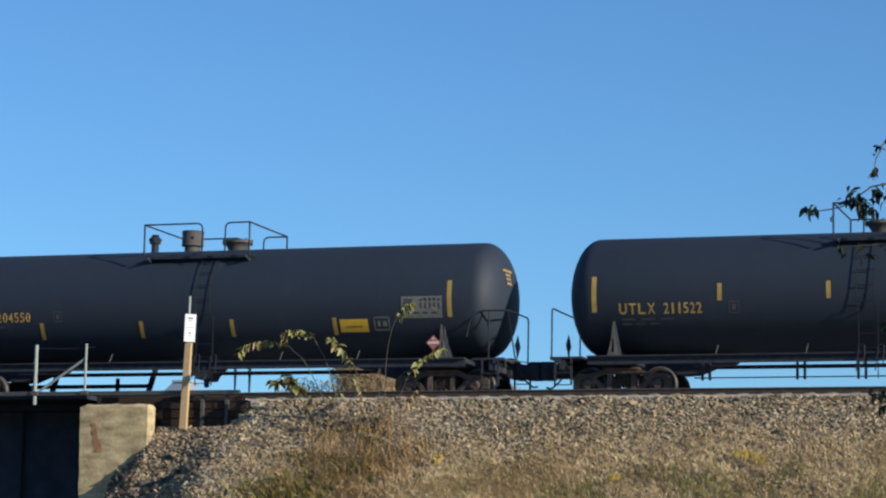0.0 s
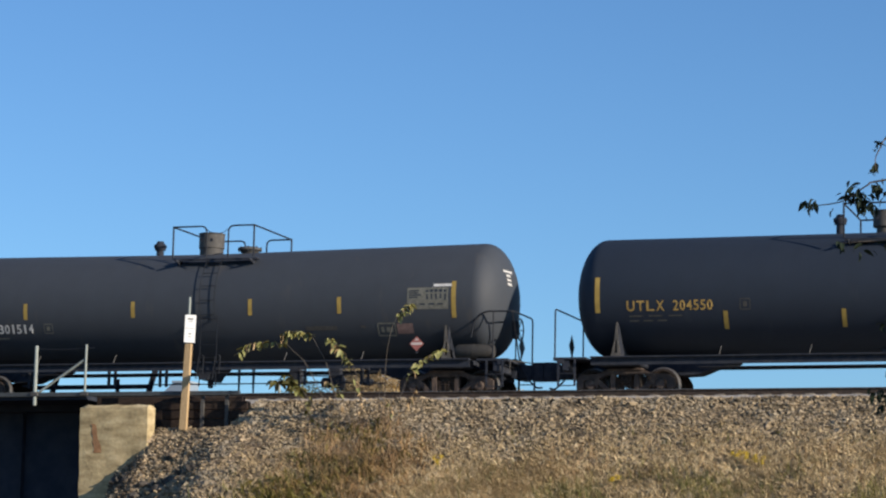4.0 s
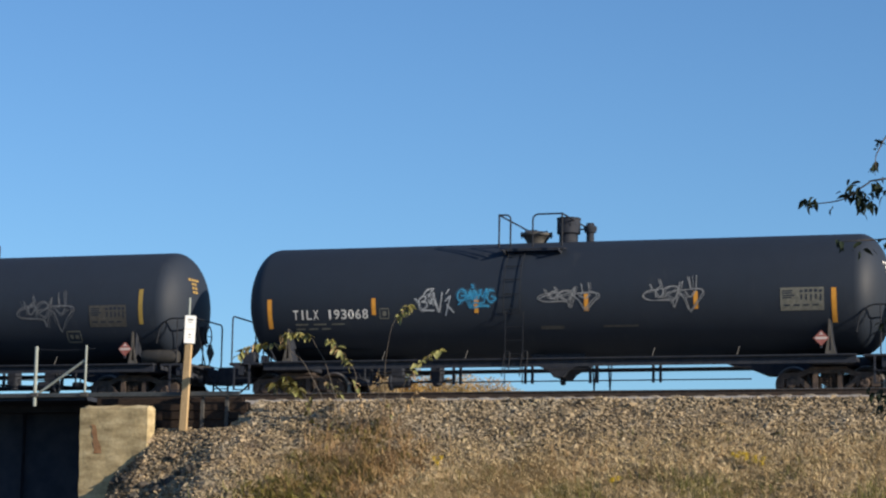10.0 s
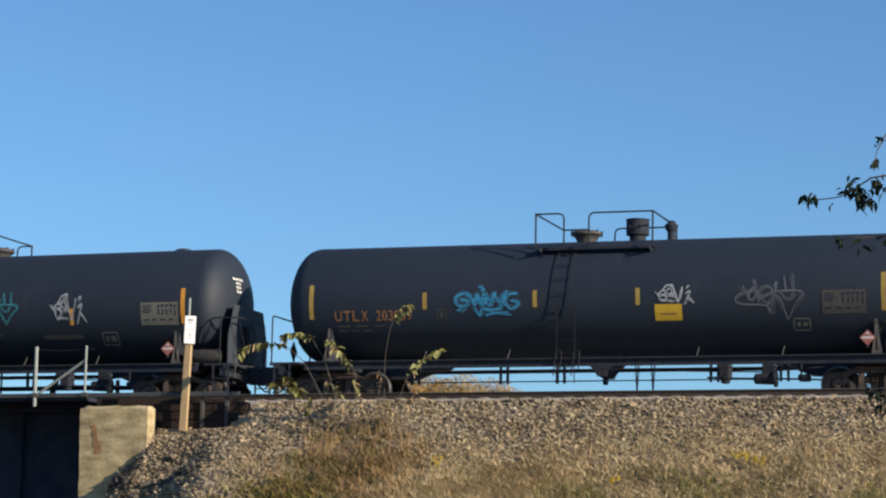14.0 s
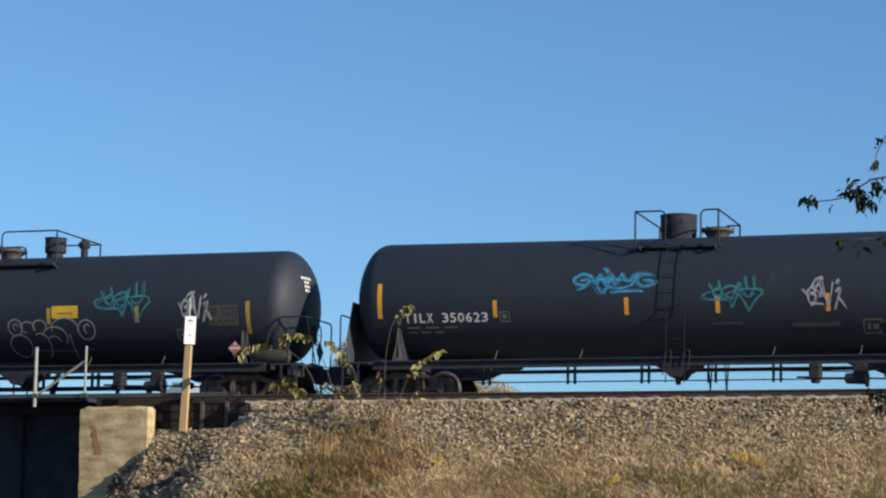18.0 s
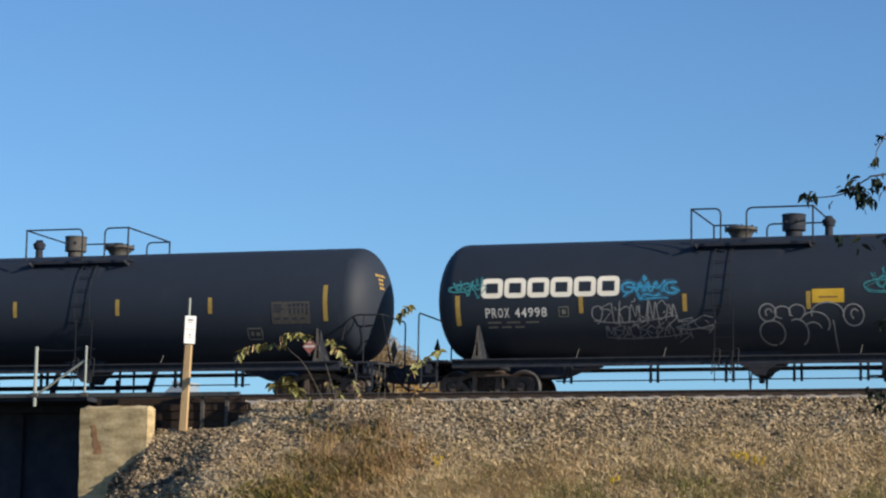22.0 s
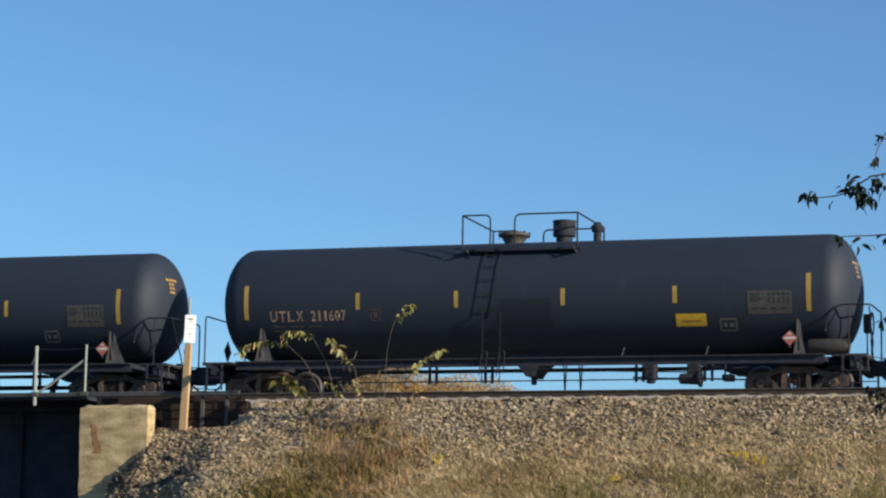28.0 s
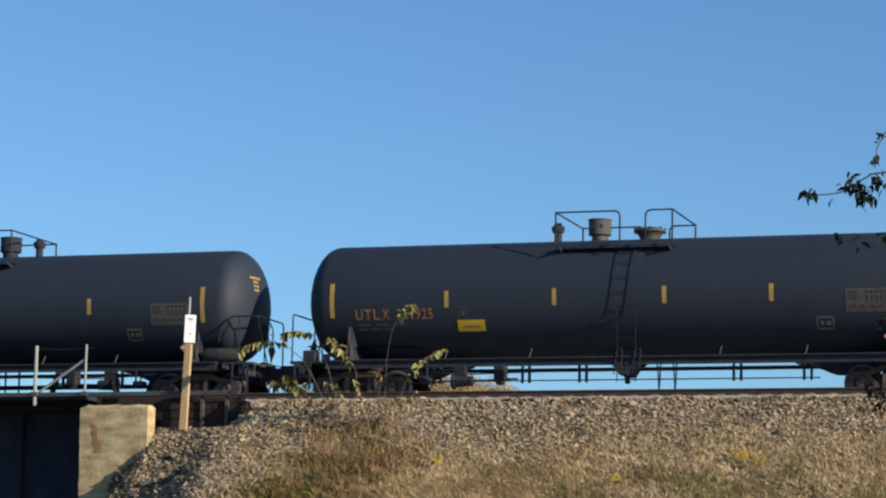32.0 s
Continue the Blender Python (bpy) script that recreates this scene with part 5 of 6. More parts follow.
def patchy(x, y, scale, seed):
    return 0.5 + 0.5 * noise.noise((x * scale, y * scale, seed))


def straw_share(x, y):
    """How much dry grass grows at a place: more down the slope and away from the bridge."""
    edge = -8.05 + 0.5 * smoothstep(-18, -9, x) + 0.8 * (patchy(x, y, 0.45, 5) - 0.5)
    return smoothstep(edge + 0.7, edge - 1.3, y) * smoothstep(-23.5, -19, x + 0.5 * (patchy(x, y, 0.8, 9) - 0.5)) if y < edge + 0.7 else 0.0


def build_slope_cover():
    p, rng = spots(42000, -25.4, -6.5, -10.9, -6.0, lambda x, y: 1.0 - 0.6 * straw_share(x, y), 1)
    stones("ballast_gravel", p, rng, 0.041, STONE, "loose grey and brown crushed ballast on the slope")
    p, rng = spots(8000, -28.5, -22.0, -11, -6.4, lambda x, y: 0.8 if x > -25.5 or y < -7.1 else 0, 2)
    stones("rubble_gravel", p, rng, 0.05, RUBBLE, "coarser broken stone beside the bridge abutment")
    p, rng = spots(1300, -25.8, -24.9, -9.0, -7.4, lambda x, y: 1.0, 22)
    stones("abutment_gravel", p, rng, 0.055, RUBBLE, "broken stone heaped against the wing wall")
    p, rng = spots(2600, -22.4, -7, -6.3, -5.2, lambda x, y: 1.0, 12)
    p[:, 2] = np.where(p[:, 1] < -5.9, -0.41, -0.37)
    stones("track_gravel", p, rng, 0.042, STONE, "crushed ballast heaped against the tie ends")
    p, rng = spots(19000, -25.0, -6.5, -10.9, -6.6, lambda x, y: straw_share(x, y) * (0.25 + 0.75 * patchy(x, y, 1.1, 1)), 3)
    blades("dry_grass", p, rng, 0.08, 0.019, STRAW, "matted dry straw-coloured grass on the slope", 1.3)
    p, rng = spots(1350, -25.0, -6.5, -10.9, -6.6, lambda x, y: smoothstep(-8.7, -9.9, y) * smoothstep(0.42, 0.62, patchy(x, y, 0.6, 21)) * (0.15 + 0.85 * smoothstep(-17.5, -14, x)) * smoothstep(-24.5, -21.5, x) + 0.02 * straw_share(x, y), 4)
    blades("green_grass", p, rng, 0.17, 0.014, GREEN_GRASS, "green grass tufts at the foot of the slope")

    def thicket(x, y):
        u, v = (x + 19.65 - 0.25 * (y + 8.5)) / 1.55, (y + 8.7) / 1.9
        return max(0, 1 - u * u - v * v) * (0.35 + 0.65 * smoothstep(0.4, 0.6, patchy(x, y, 1.6, 51)))
    p, rng = spots(300, -23, -16, -10.9, -6.6, thicket, 6)
    blades("dry_weeds", p, rng, 0.30, 0.011, RED_STEM, "rusty brown dry weed stalks on the slope", 0.5, "weeds", 4)
    p, rng = spots(330, -23, -16, -10.9, -7.9, lambda x, y: thicket(x, y) * smoothstep(-8.2, -9.2, y) + 0.5 * max(0, 1 - ((x + 20.6) / 1.7) ** 2 - ((y + 10.2) / 0.9) ** 2), 7)
    blades("weed_undergrowth", p, rng, 0.15, 0.05, WEED_GREEN, "low green and yellow weed undergrowth", 0.9, "weeds", 5)
    p, rng = spots(140, -22, -18.5, -10.8, -8.8, lambda x, y: max(0, 1 - ((x + 20.4) / 1.1) ** 2 - ((y + 9.8) / 0.8) ** 2), 33)
    blades("weed_clump", p, rng, 0.13, 0.045, WEED_GREEN, "low green weeds among the stones", 0.9, "weeds", 4)
    p, rng = spots(70, -22.5, -16.5, -9.8, -6.7, lambda x, y: max(0, 1 - ((x + 19.3) / 2.2) ** 2 - ((y + 8.1) / 1.6) ** 2), 71)
    blades("weed_stalks", p, rng, 0.5, 0.012, RED_STEM, "tall thin brown weed stalks gone to seed", 0.13, "weeds", 2)
    p, rng = spots(330, -22.2, -17.2, -9.9, -7.1, lambda x, y: max(0, 1 - ((x + 19.6) / 1.7) ** 2 - ((y + 8.4) / 1.3) ** 2) * smoothstep(0.35, 0.6, patchy(x, y, 1.9, 81)), 72)
    blades("weed_leaves", p, rng, 0.12, 0.05, WEED_GREEN, "yellowing leaves of low weeds on the slope", 1.0, "weeds", 3)
    p, rng = spots(260, -20.0, -16.6, -10.9, -7.6, lambda x, y: max(0, 1 - ((x + 18.5 - 0.2 * (y + 9.3)) / 0.95) ** 2 - ((y + 9.3) / 1.6) ** 2), 91)
    blades("rusty_weeds", p, rng, 0.2, 0.022, RUST_LEAF, "rust-brown withered weeds on the slope", 0.8, "weeds", 4)
    p, rng = spots(5200, -18.6, -12.5, -10.9, -8.2, lambda x, y: max(0, 1 - ((x + 15.8 - 0.3 * (y + 9.5)) / 2.3) ** 2 - ((y + 9.7) / 1.3) ** 2) * (0.3 + 0.7 * patchy(x, y, 1.5, 61)), 41)
    blades("pale_grass", p, rng, 0.075, 0.024, PALE_STRAW, "pale bleached straw matted on the slope", 1.6)
    p, rng = spots(150, -16, -6.6, -10.9, -8.2, lambda x, y: smoothstep(0.55, 0.75, patchy(x, y, 0.5, 31)), 8)
    blades("brown_weeds", p, rng, 0.2, 0.012, RED_STEM, "scattered brown weed stalks in dry grass", 0.3, "weeds", 4)


def build_goldenrod():
    rng = random.Random(5)
    for x, y in ((-10.75, -8.75), (-10.45, -8.8), (-10.2, -8.95), (-17.4, -8.9), (-13.2, -9.6)):
        plant = thing("goldenrod", "goldenrod plant with yellow blooms on the slope", "plant", "goldenrod plants", (x, y, height(x, y) - 0.02))
        for k in range(4):
            tip = (rng.uniform(-0.12, 0.12), rng.uniform(-0.1, 0.05), rng.uniform(0.2, 0.34))
            bm = bmesh.new()
            tube(bm, [(0, 0, 0), (tip[0] * 0.4, tip[1] * 0.4, tip[2] * 0.55), tip], 0.006, 4, 0.003)
            part("stem", bm, GREEN_GRASS, plant)
            bm = bmesh.new()
            for j in range(14):
                c = Vector(tip) + Vector((rng.gauss(0, 0.025), rng.gauss(0, 0.025), rng.uniform(-0.06, 0.03)))
                box(bm, c - Vector((0.012, 0.012, 0.008)), c + Vector((0.012, 0.012, 0.008)))
            tagged(part("bloom", bm, FLOWER, plant, "clustered yellow flowers"), kind="stuff")


def leaf_mesh(key, length, width, mat, droop=0.25):
    """A pointed, slightly folded and drooping leaf that grows along +x."""
    def build(bm):
        n = 6
        spine, left, right = [], [], []
        for i in range(n + 1):
            s = i / n
            w = width / 2 * math.sin(math.pi * min(1, 0.06 + 0.94 * s) ** 0.8) if i < n else 0.001
            x, z = length * s, -droop * length * s * s
            spine.append(bm.verts.new((x, 0, z)))
            left.append(bm.verts.new((x, w, z + w * 0.35)))
            right.append(bm.verts.new((x, -w, z + w * 0.35)))
        for i in range(n):
            bm.faces.new((spine[i], spine[i + 1], left[i + 1], left[i]))
            bm.faces.new((right[i], right[i + 1], spine[i + 1], spine[i]))
    return shared(key, build, mat)


def build_sumac():
    """The tall arching weed on the slope: bare stems with drooping yellow-green leaves towards their tips."""
    rng = random.Random(11)
    bending = []
    plant = thing("tall_weed", "tall arching weed with yellowing leaves on the slope", "plant", at=(-19.8, -7.6, height(-19.8, -7.6)))
    base = plant.matrix_basis.translation
    stems = {
        "a": ([(-20.3, -0.9), (-20.97, 0.29), (-21.33, 0.62), (-21.61, 0.82), (-22.04, 0.86), (-22.46, 0.8), (-22.65, 0.58)], 0.5, 40),
        "b": ([(-20.1, -0.9), (-20.49, 0.28), (-20.78, 0.74), (-20.99, 1.01), (-21.34, 1.1), (-21.6, 1.02)], 0.6, 34),
        "c": ([(-19.7, -0.9), (-19.81, -0.37), (-19.85, 0.15), (-20.05, 0.47), (-20.23, 0.73), (-20.46, 0.9)], 0.5, 36),
        "d": ([(-19.2, -1.0), (-19.13, -0.38), (-19.12, 0.27), (-19.0, 0.84), (-18.84, 1.32), (-18.52, 1.70)], 0.84, 26),
        "e": ([(-19.0, -1.0), (-18.75, -0.38), (-18.6, -0.06), (-18.31, 0.26), (-17.98, 0.51), (-17.82, 0.62)], 0.45, 30),
        "f": ([(-20.5, -1.0), (-21.0, -0.36), (-21.2, -0.2), (-21.45, -0.04), (-21.85, -0.06)], 0.35, 34),
        "g": ([(-19.5, -1.0), (-19.3, -0.5), (-19.25, -0.1), (-19.2, 0.2)], 0.55, 16),
        "i": ([(-20.7, -1.0), (-21.1, -0.5), (-21.4, -0.1), (-21.55, 0.08)], 0.5, 26),
        "j": ([(-20.0, -1.2), (-19.7, -0.7), (-19.75, -0.3), (-19.9, 0.0)], 0.3, 24),
        "k": ([(-19.1, -1.2), (-18.7, -0.8), (-18.45, -0.45), (-18.3, -0.3)], 0.35, 18),
        "l": ([(-20.2, -1.3), (-20.7, -1.0), (-21.0, -0.65), (-20.9, -0.35)], 0.3, 18),
        "m": ([(-19.4, -1.4), (-19.1, -1.1), (-18.95, -0.8), (-19.0, -0.5)], 0.3, 16),
        "n": ([(-20.4, -1.5), (-20.1, -1.2), (-20.25, -0.9), (-20.1, -0.6)], 0.3, 16),
        "h": ([(-19.9, -1.0), (-20.1, -0.5), (-20.3, -0.2), (-20.55, -0.05)], 0.4, 18),
    }
    leaf = leaf_mesh("weed_leaf", 0.19, 0.11, WEED_LEAF, 0.45)
    green, dry = leaf_mesh("green_weed_leaf", 0.2, 0.12, WEED_GREEN, 0.4), leaf_mesh("dry_weed_leaf", 0.16, 0.07, DRY_LEAF, 0.8)
    for key, (pts, start, count) in stems.items():
        line = [Vector((x, -7.6 + 0.12 * math.sin(i * 1.3 + len(key) * x), z)) - base for i, (x, z) in enumerate(pts)]
        line = [Vector(p) for p in curve_through([tuple(p) for p in line], 5)]
        bm = bmesh.new()
        tube(bm, line, 0.011, 5, 0.004)
        stem = part("stem", bm, BARK, plant, "thin woody grey stem")
        bending.append((stem, tuple(line[0])))
        for j in range(count):
            s = start + (1 - start) * j / (count - 1)
            k = s * (len(line) - 1)
            i = min(len(line) - 2, int(k))
            p = line[i].lerp(line[i + 1], k - i)
            sc = rng.uniform(0.6, 1.15) * (0.8 if key in "fghijklmn" else 1.0)
            kind = green if key in "fil" and rng.random() < 0.7 else dry if key in "gjkmn" and rng.random() < 0.75 or rng.random() < 0.12 else green if rng.random() < 0.22 else leaf
            sc *= 1.5 if key in "fi" else 1.0
            part("leaf", kind, None, stem, at=Matrix.Translation(p) @ pose(0, 0, 0, rng.uniform(-50, 50), rng.uniform(-20, 70), rng.uniform(0, 360)) @ Matrix.Diagonal((sc, sc, sc, 1)))
    return bending


def build_beside_track():
    # the stub of the wing wall
    bm = bmesh.new()
    rng = random.Random(3)
    nx, nz = 12, 14
    front = []
    for j in range(nz + 1):
        z = -0.53 - (0.07 * j if j < 2 else 0.07 + 2.83 * (j - 1) / (nz - 1))
        row = []
        for i in range(nx + 1):
            x = -26.83 + (1.69 * i / 9 if i < 10 else (1.72, 1.755, 1.80)[i - 10])
            wob = 0.03 * noise.noise((x * 2.1, z * 2.1, 1)) + 0.02 * noise.noise((x * 6, z * 6, 4))
            round_off = 0.035 if j == 0 and i in (0, nx) else 0
            x += 0.03 * (1 if i == 0 else -1) if round_off else 0
            wob += 0.09 if i == nx else 0
            wob += 0.08 if j == 0 else 0
            row.append(bm.verts.new((x + (0.04 * noise.noise((0, z * 3, 2)) if i in (0, nx) else 0) + (0.07 * j / nz if i == 0 else 0), -7.35 + wob, z - round_off + (0.03 * noise.noise((x * 4, 0, 6)) if j == 0 else 0))))
        front.append(row)
    back = [[bm.verts.new((v.co.x + (0.02 if i == nx else 0), -7.05, v.co.z)) for i, v in enumerate(row)] for row in front]
    for a, b in zip(front, front[1:]):
        for i in range(nx):
            bm.faces.new((a[i], a[i + 1], b[i + 1], b[i]))
    for i in range(nx):
        bm.faces.new((front[0][i], front[0][i + 1], back[0][i + 1], back[0][i]))
    for j in range(nz):
        bm.faces.new((front[j][0], front[j + 1][0], back[j + 1][0], back[j][0]))
        bm.faces.new((front[j][nx], front[j + 1][nx], back[j + 1][nx], back[j][nx]))
    wall = tagged(part("wing_wall", bm, CONCRETE), "weathered tan concrete wing wall stub with chipped edges", "wall", kind="structure")
    bm = bmesh.new()
    left = [(-26.51 + 0.012 * k + 0.015 * math.sin(k * 2.1), -0.98 - 0.085 * k) for k in range(9)]
    right = [(-26.42 + 0.026 * k + 0.02 * math.sin(k * 1.3), -0.98 - 0.085 * k) for k in range(9)]
    rows = [[bm.verts.new((x, -7.35 + 0.03 * noise.noise((x * 2.1, z * 2.1, 1)) + 0.02 * noise.noise((x * 6, z * 6, 4)) - 0.012, z)) for x, z in pair] for pair in zip(left, right)]
    for p, q in zip(rows, rows[1:]):
        bm.faces.new((p[0], p[1], q[1], q[0]))
    part("rust_stain", bm, RUST_STAIN, wall, "rust-brown stain down the concrete")
    # the handrail at the bridge's end
    fence = thing("bridge_handrail", "galvanised handrail posts with a diagonal brace", "handrail", at=(-28.2, -6.98, -0.3))
    for x, lo, hi, r in ((-28.22, -0.50, 0.94, 0.045), (-26.90, -0.27, 0.95, 0.03)):
        bm = bmesh.new()
        tube(bm, [(x + 28.2, 0, lo + 0.3), (x + 28.2, 0, hi + 0.3)], r, 8)
        part("post", bm, GALV, fence)
    bm = bmesh.new()
    tube(bm, [(0.05, 0.02, 0.10), (1.30, 0.02, 0.92)], 0.03, 6)
    part("brace", bm, GALV, fence)
    bm = bmesh.new()
    tube(bm, [(0.0, 0.04, 1.17), (0.6, 0.04, 1.14), (1.0, 0.04, 1.15), (1.5, 0.04, 1.17)], 0.012, 6)
    part("chain_bar", bm, RAILING, fence, "short dark bar")
    for x in (-0.02, 1.30):
        bm = bmesh.new()
        box(bm, (x - 0.1, -0.06, 0.02), (x + 0.1, 0.06, 0.12), 0.01)
        part("bracket", bm, DUSTY, fence)
    # the far handrail of the bridge, with its slanting struts
    fence = thing("far_handrail", "dark steel handrail along the bridge's far edge", "handrail", at=(-33.0, 3.3, -0.34))
    for x in (-34.7, -30.92):
        bm = bmesh.new()
        box(bm, (x + 33.0 - 0.05, -0.04, 0), (x + 33.0 + 0.05, 0.04, 1.47), 0.008)
        part("post", bm, DECK, fence)
    for x in (-36.3, -33.29, -30.29):
        bm = bmesh.new()
        plate(bm, [(x + 33.0 - 0.07, 0), (x + 33.0 + 0.07, 0), (x + 33.0 + 0.60, 1.74), (x + 33.0 + 0.46, 1.74)], -0.05, 0.05)
        part("strut", bm, DECK, fence, "slanting dark steel strut")
    bm = bmesh.new()
    box(bm, (-11.0, -0.12, 1.18), (3.1, -0.052, 1.29), 0.006)
    part("rail", bm, DECK, fence)
    # timber sleeper box and its stakes
    crib = thing("timber_crib", "dark old timbers stacked beside the wall", "timber", at=(-24.9, -6.75, -1.05))
    for j in range(3):
        bm = bmesh.new()
        box(bm, (rng.uniform(-0.1, 0.02), -0.1 + rng.uniform(-0.02, 0.02), 0.215 * j), (2.15 + rng.uniform(-0.05, 0.08), 0.14, 0.215 * j + 0.20), 0.012)
        part("timber", bm, DARK_TIE, crib)
    for x in (0.98, 1.60):
        bm = bmesh.new()
        box(bm, (x, -0.16, -0.08), (x + 0.06, -0.12, 0.78))
        box(bm, (x + 0.06, -0.16, -0.08), (x + 0.075, -0.08, 0.78))
        part("stake", bm, DUSTY, crib, "thin grey steel stake")
    # the wooden post with its white notice
    post = thing("sign_post", "pale timber post with a small white notice", "sign post", at=(-24.28, -7.06, -1.12))
    bm = bmesh.new()
    plate(bm, [(-0.09, 0), (0.09, 0), (0.155, 2.04), (-0.005, 2.04)], -0.05, 0.05)
    bmesh.ops.bevel(bm, geom=list(bm.edges), offset=0.008, segments=1, affect="EDGES")
    part("post", bm, POST_WOOD, post)
    bm = bmesh.new()
    tube(bm, [(0.06, -0.02, 1.9), (0.075, -0.02, 3.15)], 0.03, 8)
    part("rod", bm, GALV, post, "grey steel rod")
    bm = bmesh.new()
    box(bm, (-0.135, -0.075, 2.06), (0.125, -0.06, 2.72), 0.004)
    notice = part("notice", bm, SIGN_WHITE, post, "white notice sheet with dark print", at=pose(0.04, -0.02, 0, 0, 1.5, 24))
    for z, w, h in ((2.62, 0.06, 0.035), (2.56, 0.05, 0.012), (2.40, 0.10, 0.008), (2.27, 0.025, 0.03), (2.20, 0.04, 0.01)):
        bm = bmesh.new()
        box(bm, (-0.005 - w, -0.079, z - h / 2), (-0.005 + w, -0.075, z + h / 2))
        part("print_bar", bm, INK, notice)
    # rubble
    rr = random.Random(9)
    for x, y, s in ((-25.6, -7.72, 0.17), (-25.35, -7.8, 0.14), (-24.8, -8.05, 0.13), (-24.45, -8.12, 0.17), (-24.1, -8.15, 0.2), (-23.7, -8.3, 0.16), (-23.4, -8.5, 0.15), (-24.9, -8.3, 0.16), (-24.3, -8.35, 0.17),
                    (-27.35, -6.9, 0.62), (-27.95, -6.4, 0.6), (-27.5, -7.4, 0.5), (-28.3, -7.0, 0.5)):
        bm = bmesh.new()
        bmesh.ops.create_icosphere(bm, subdivisions=2, radius=s)
        k = rr.uniform(0, 50)
        for v in bm.verts:
            v.co *= 1 + 0.75 * noise.noise(v.co * (1.3 / s) + Vector((k, 0, 0)))
            v.co.z *= 0.7
        ob = part("boulder", bm, DARK_STONE, at=pose(x, y, height(x, y) + s * 0.15, 0, 0, rr.uniform(0, 360)), smooth=False)
        tagged(ob, "broken dark grey concrete chunk lying in rubble", "boulder", "rubble chunks")
    # white marker post beyond the tracks
    bm = bmesh.new()
    box(bm, (-0.08, -0.08, -0.3), (0.08, 0.08, 4.75), 0.02)
    tagged(part("marker_post", bm, CONCRETE, at=(-24.25, 8.0, height(-24.25, 8.0))), "square pale concrete post beyond the tracks", "post")


def leafy_tree(name, x, y, ground, crown, mat, label, seed, leaves=2200, size=0.4):
    """A trunk, limbs and a crown of clumps round given lobes (x, y, z, radius)."""
    rng = random.Random(seed)
    tree = thing(name, label, "tree", "far trees", (x, y, ground))
    bm = bmesh.new()
    top = max(c[2] for c in crown) - ground
    tube(bm, [(0, 0, -0.3), (0.1, 0, top * 0.3), (-0.1, 0.1, top * 0.6), (0, 0, top * 0.85)], 0.35, 8, 0.08)
    part("trunk", bm, BARK, tree)
    for cx, cy, cz, r in crown:
        bm = bmesh.new()
        tube(bm, [(0, 0, (cz - ground) * 0.45), ((cx - x) * 0.5, (cy - y) * 0.5, (cz - ground) * 0.75), (cx - x, cy - y, cz - ground)], 0.14, 6, 0.03)
        part("limb", bm, BARK, tree)
    total = sum(c[3] ** 2 for c in crown)
    v, f = [], []
    for cx, cy, cz, r in crown:
        for _ in range(int(leaves * r * r / total)):
            d = Vector((rng.gauss(0, 1), rng.gauss(0, 1), rng.gauss(0, 1))).normalized() * r * rng.uniform(0.3, 1.06)
            p = Vector((cx - x, cy - y, cz - ground)) + d
            a, b = Vector((rng.gauss(0, 1), rng.gauss(0, 1), rng.gauss(0, 1))).normalized(), Vector((rng.gauss(0, 1), rng.gauss(0, 1), rng.gauss(0, 1))).normalized()
            s = size * rng.uniform(0.5, 1.2)
            k = len(v)
            v += [p + a * s, p + b * s * 0.6, p - a * s, p - b * s * 0.6]
            f.append((k, k + 1, k + 2, k + 3))
    me = bpy.data.meshes.new("crown")
    me.from_pydata(v, [], f)
    me.materials.append(mat)
    crown_ob = new("crown", me)
    crown_ob.parent = tree
    tagged(crown_ob, kind="stuff")


def build_far():
    leafy_tree("autumn_tree", -59.5, 110, LAND, [(-60.6, 110, 10.0, 2.1), (-58.0, 111, 10.1, 2.0), (-62.3, 109, 9.8, 1.8), (-59.4, 110, 9.9, 1.9), (-59.5, 108, 7, 3.6)], AUTUMN, "golden autumn tree far beyond the tracks", 1, 60000, 0.085)
    leafy_tree("autumn_tree", -53.5, 112, LAND, [(-55.2, 112, 10.1, 2.0), (-53.2, 113, 9.9, 1.9), (-51.6, 112, 9.4, 1.6), (-56.8, 112, 10.0, 1.8), (-54, 111, 6.5, 3.8)], AUTUMN, "golden autumn tree far beyond the tracks", 2, 60000, 0.085)
    leafy_tree("olive_tree", -65.2, 104, LAND, [(-64.2, 104, 8.9, 2.1), (-66.2, 105, 8.2, 1.8), (-65, 103, 5.5, 3.2)], OLIVE, "olive green tree far beyond the tracks", 3, 28000, 0.085)
    leafy_tree("russet_tree", -60.0, 106, LAND, [(-60.9, 106, 13.0, 1.6), (-59.5, 106, 13.1, 1.5), (-60.3, 105, 10.6, 2.4), (-58.1, 107, 12.3, 1.3), (-61.6, 106, 11.8, 1.4)], RUSSET, "russet brown autumn tree far beyond the tracks", 4, 36000, 0.085)
    # a pale flat-topped building in the distance
    shed = thing("far_building", "pale blue-grey flat-roofed building in the distance", "building", at=(-76.6, 112, LAND))
    bm = bmesh.new()
    plate(bm, [(-2.2, 0), (0.3, 0), (0.3, 18.4), (-0.9, 18.4), (-2.2, 17.2)], -1, 1)
    part("wall", bm, SHED, shed)
    bm = bmesh.new()
    box(bm, (-0.95, -1.1, 18.4), (0.4, 1.1, 18.55))
    part("roof", bm, SHED_ROOF, shed)
    for k in range(3):
        part("window", shared("far_window", lambda bm: box(bm, (-0.3, -1.05, -0.5), (0.3, -0.99, 0.5)), INK), None, shed, at=(-1.7 + k * 0.75, 0, 14.5))


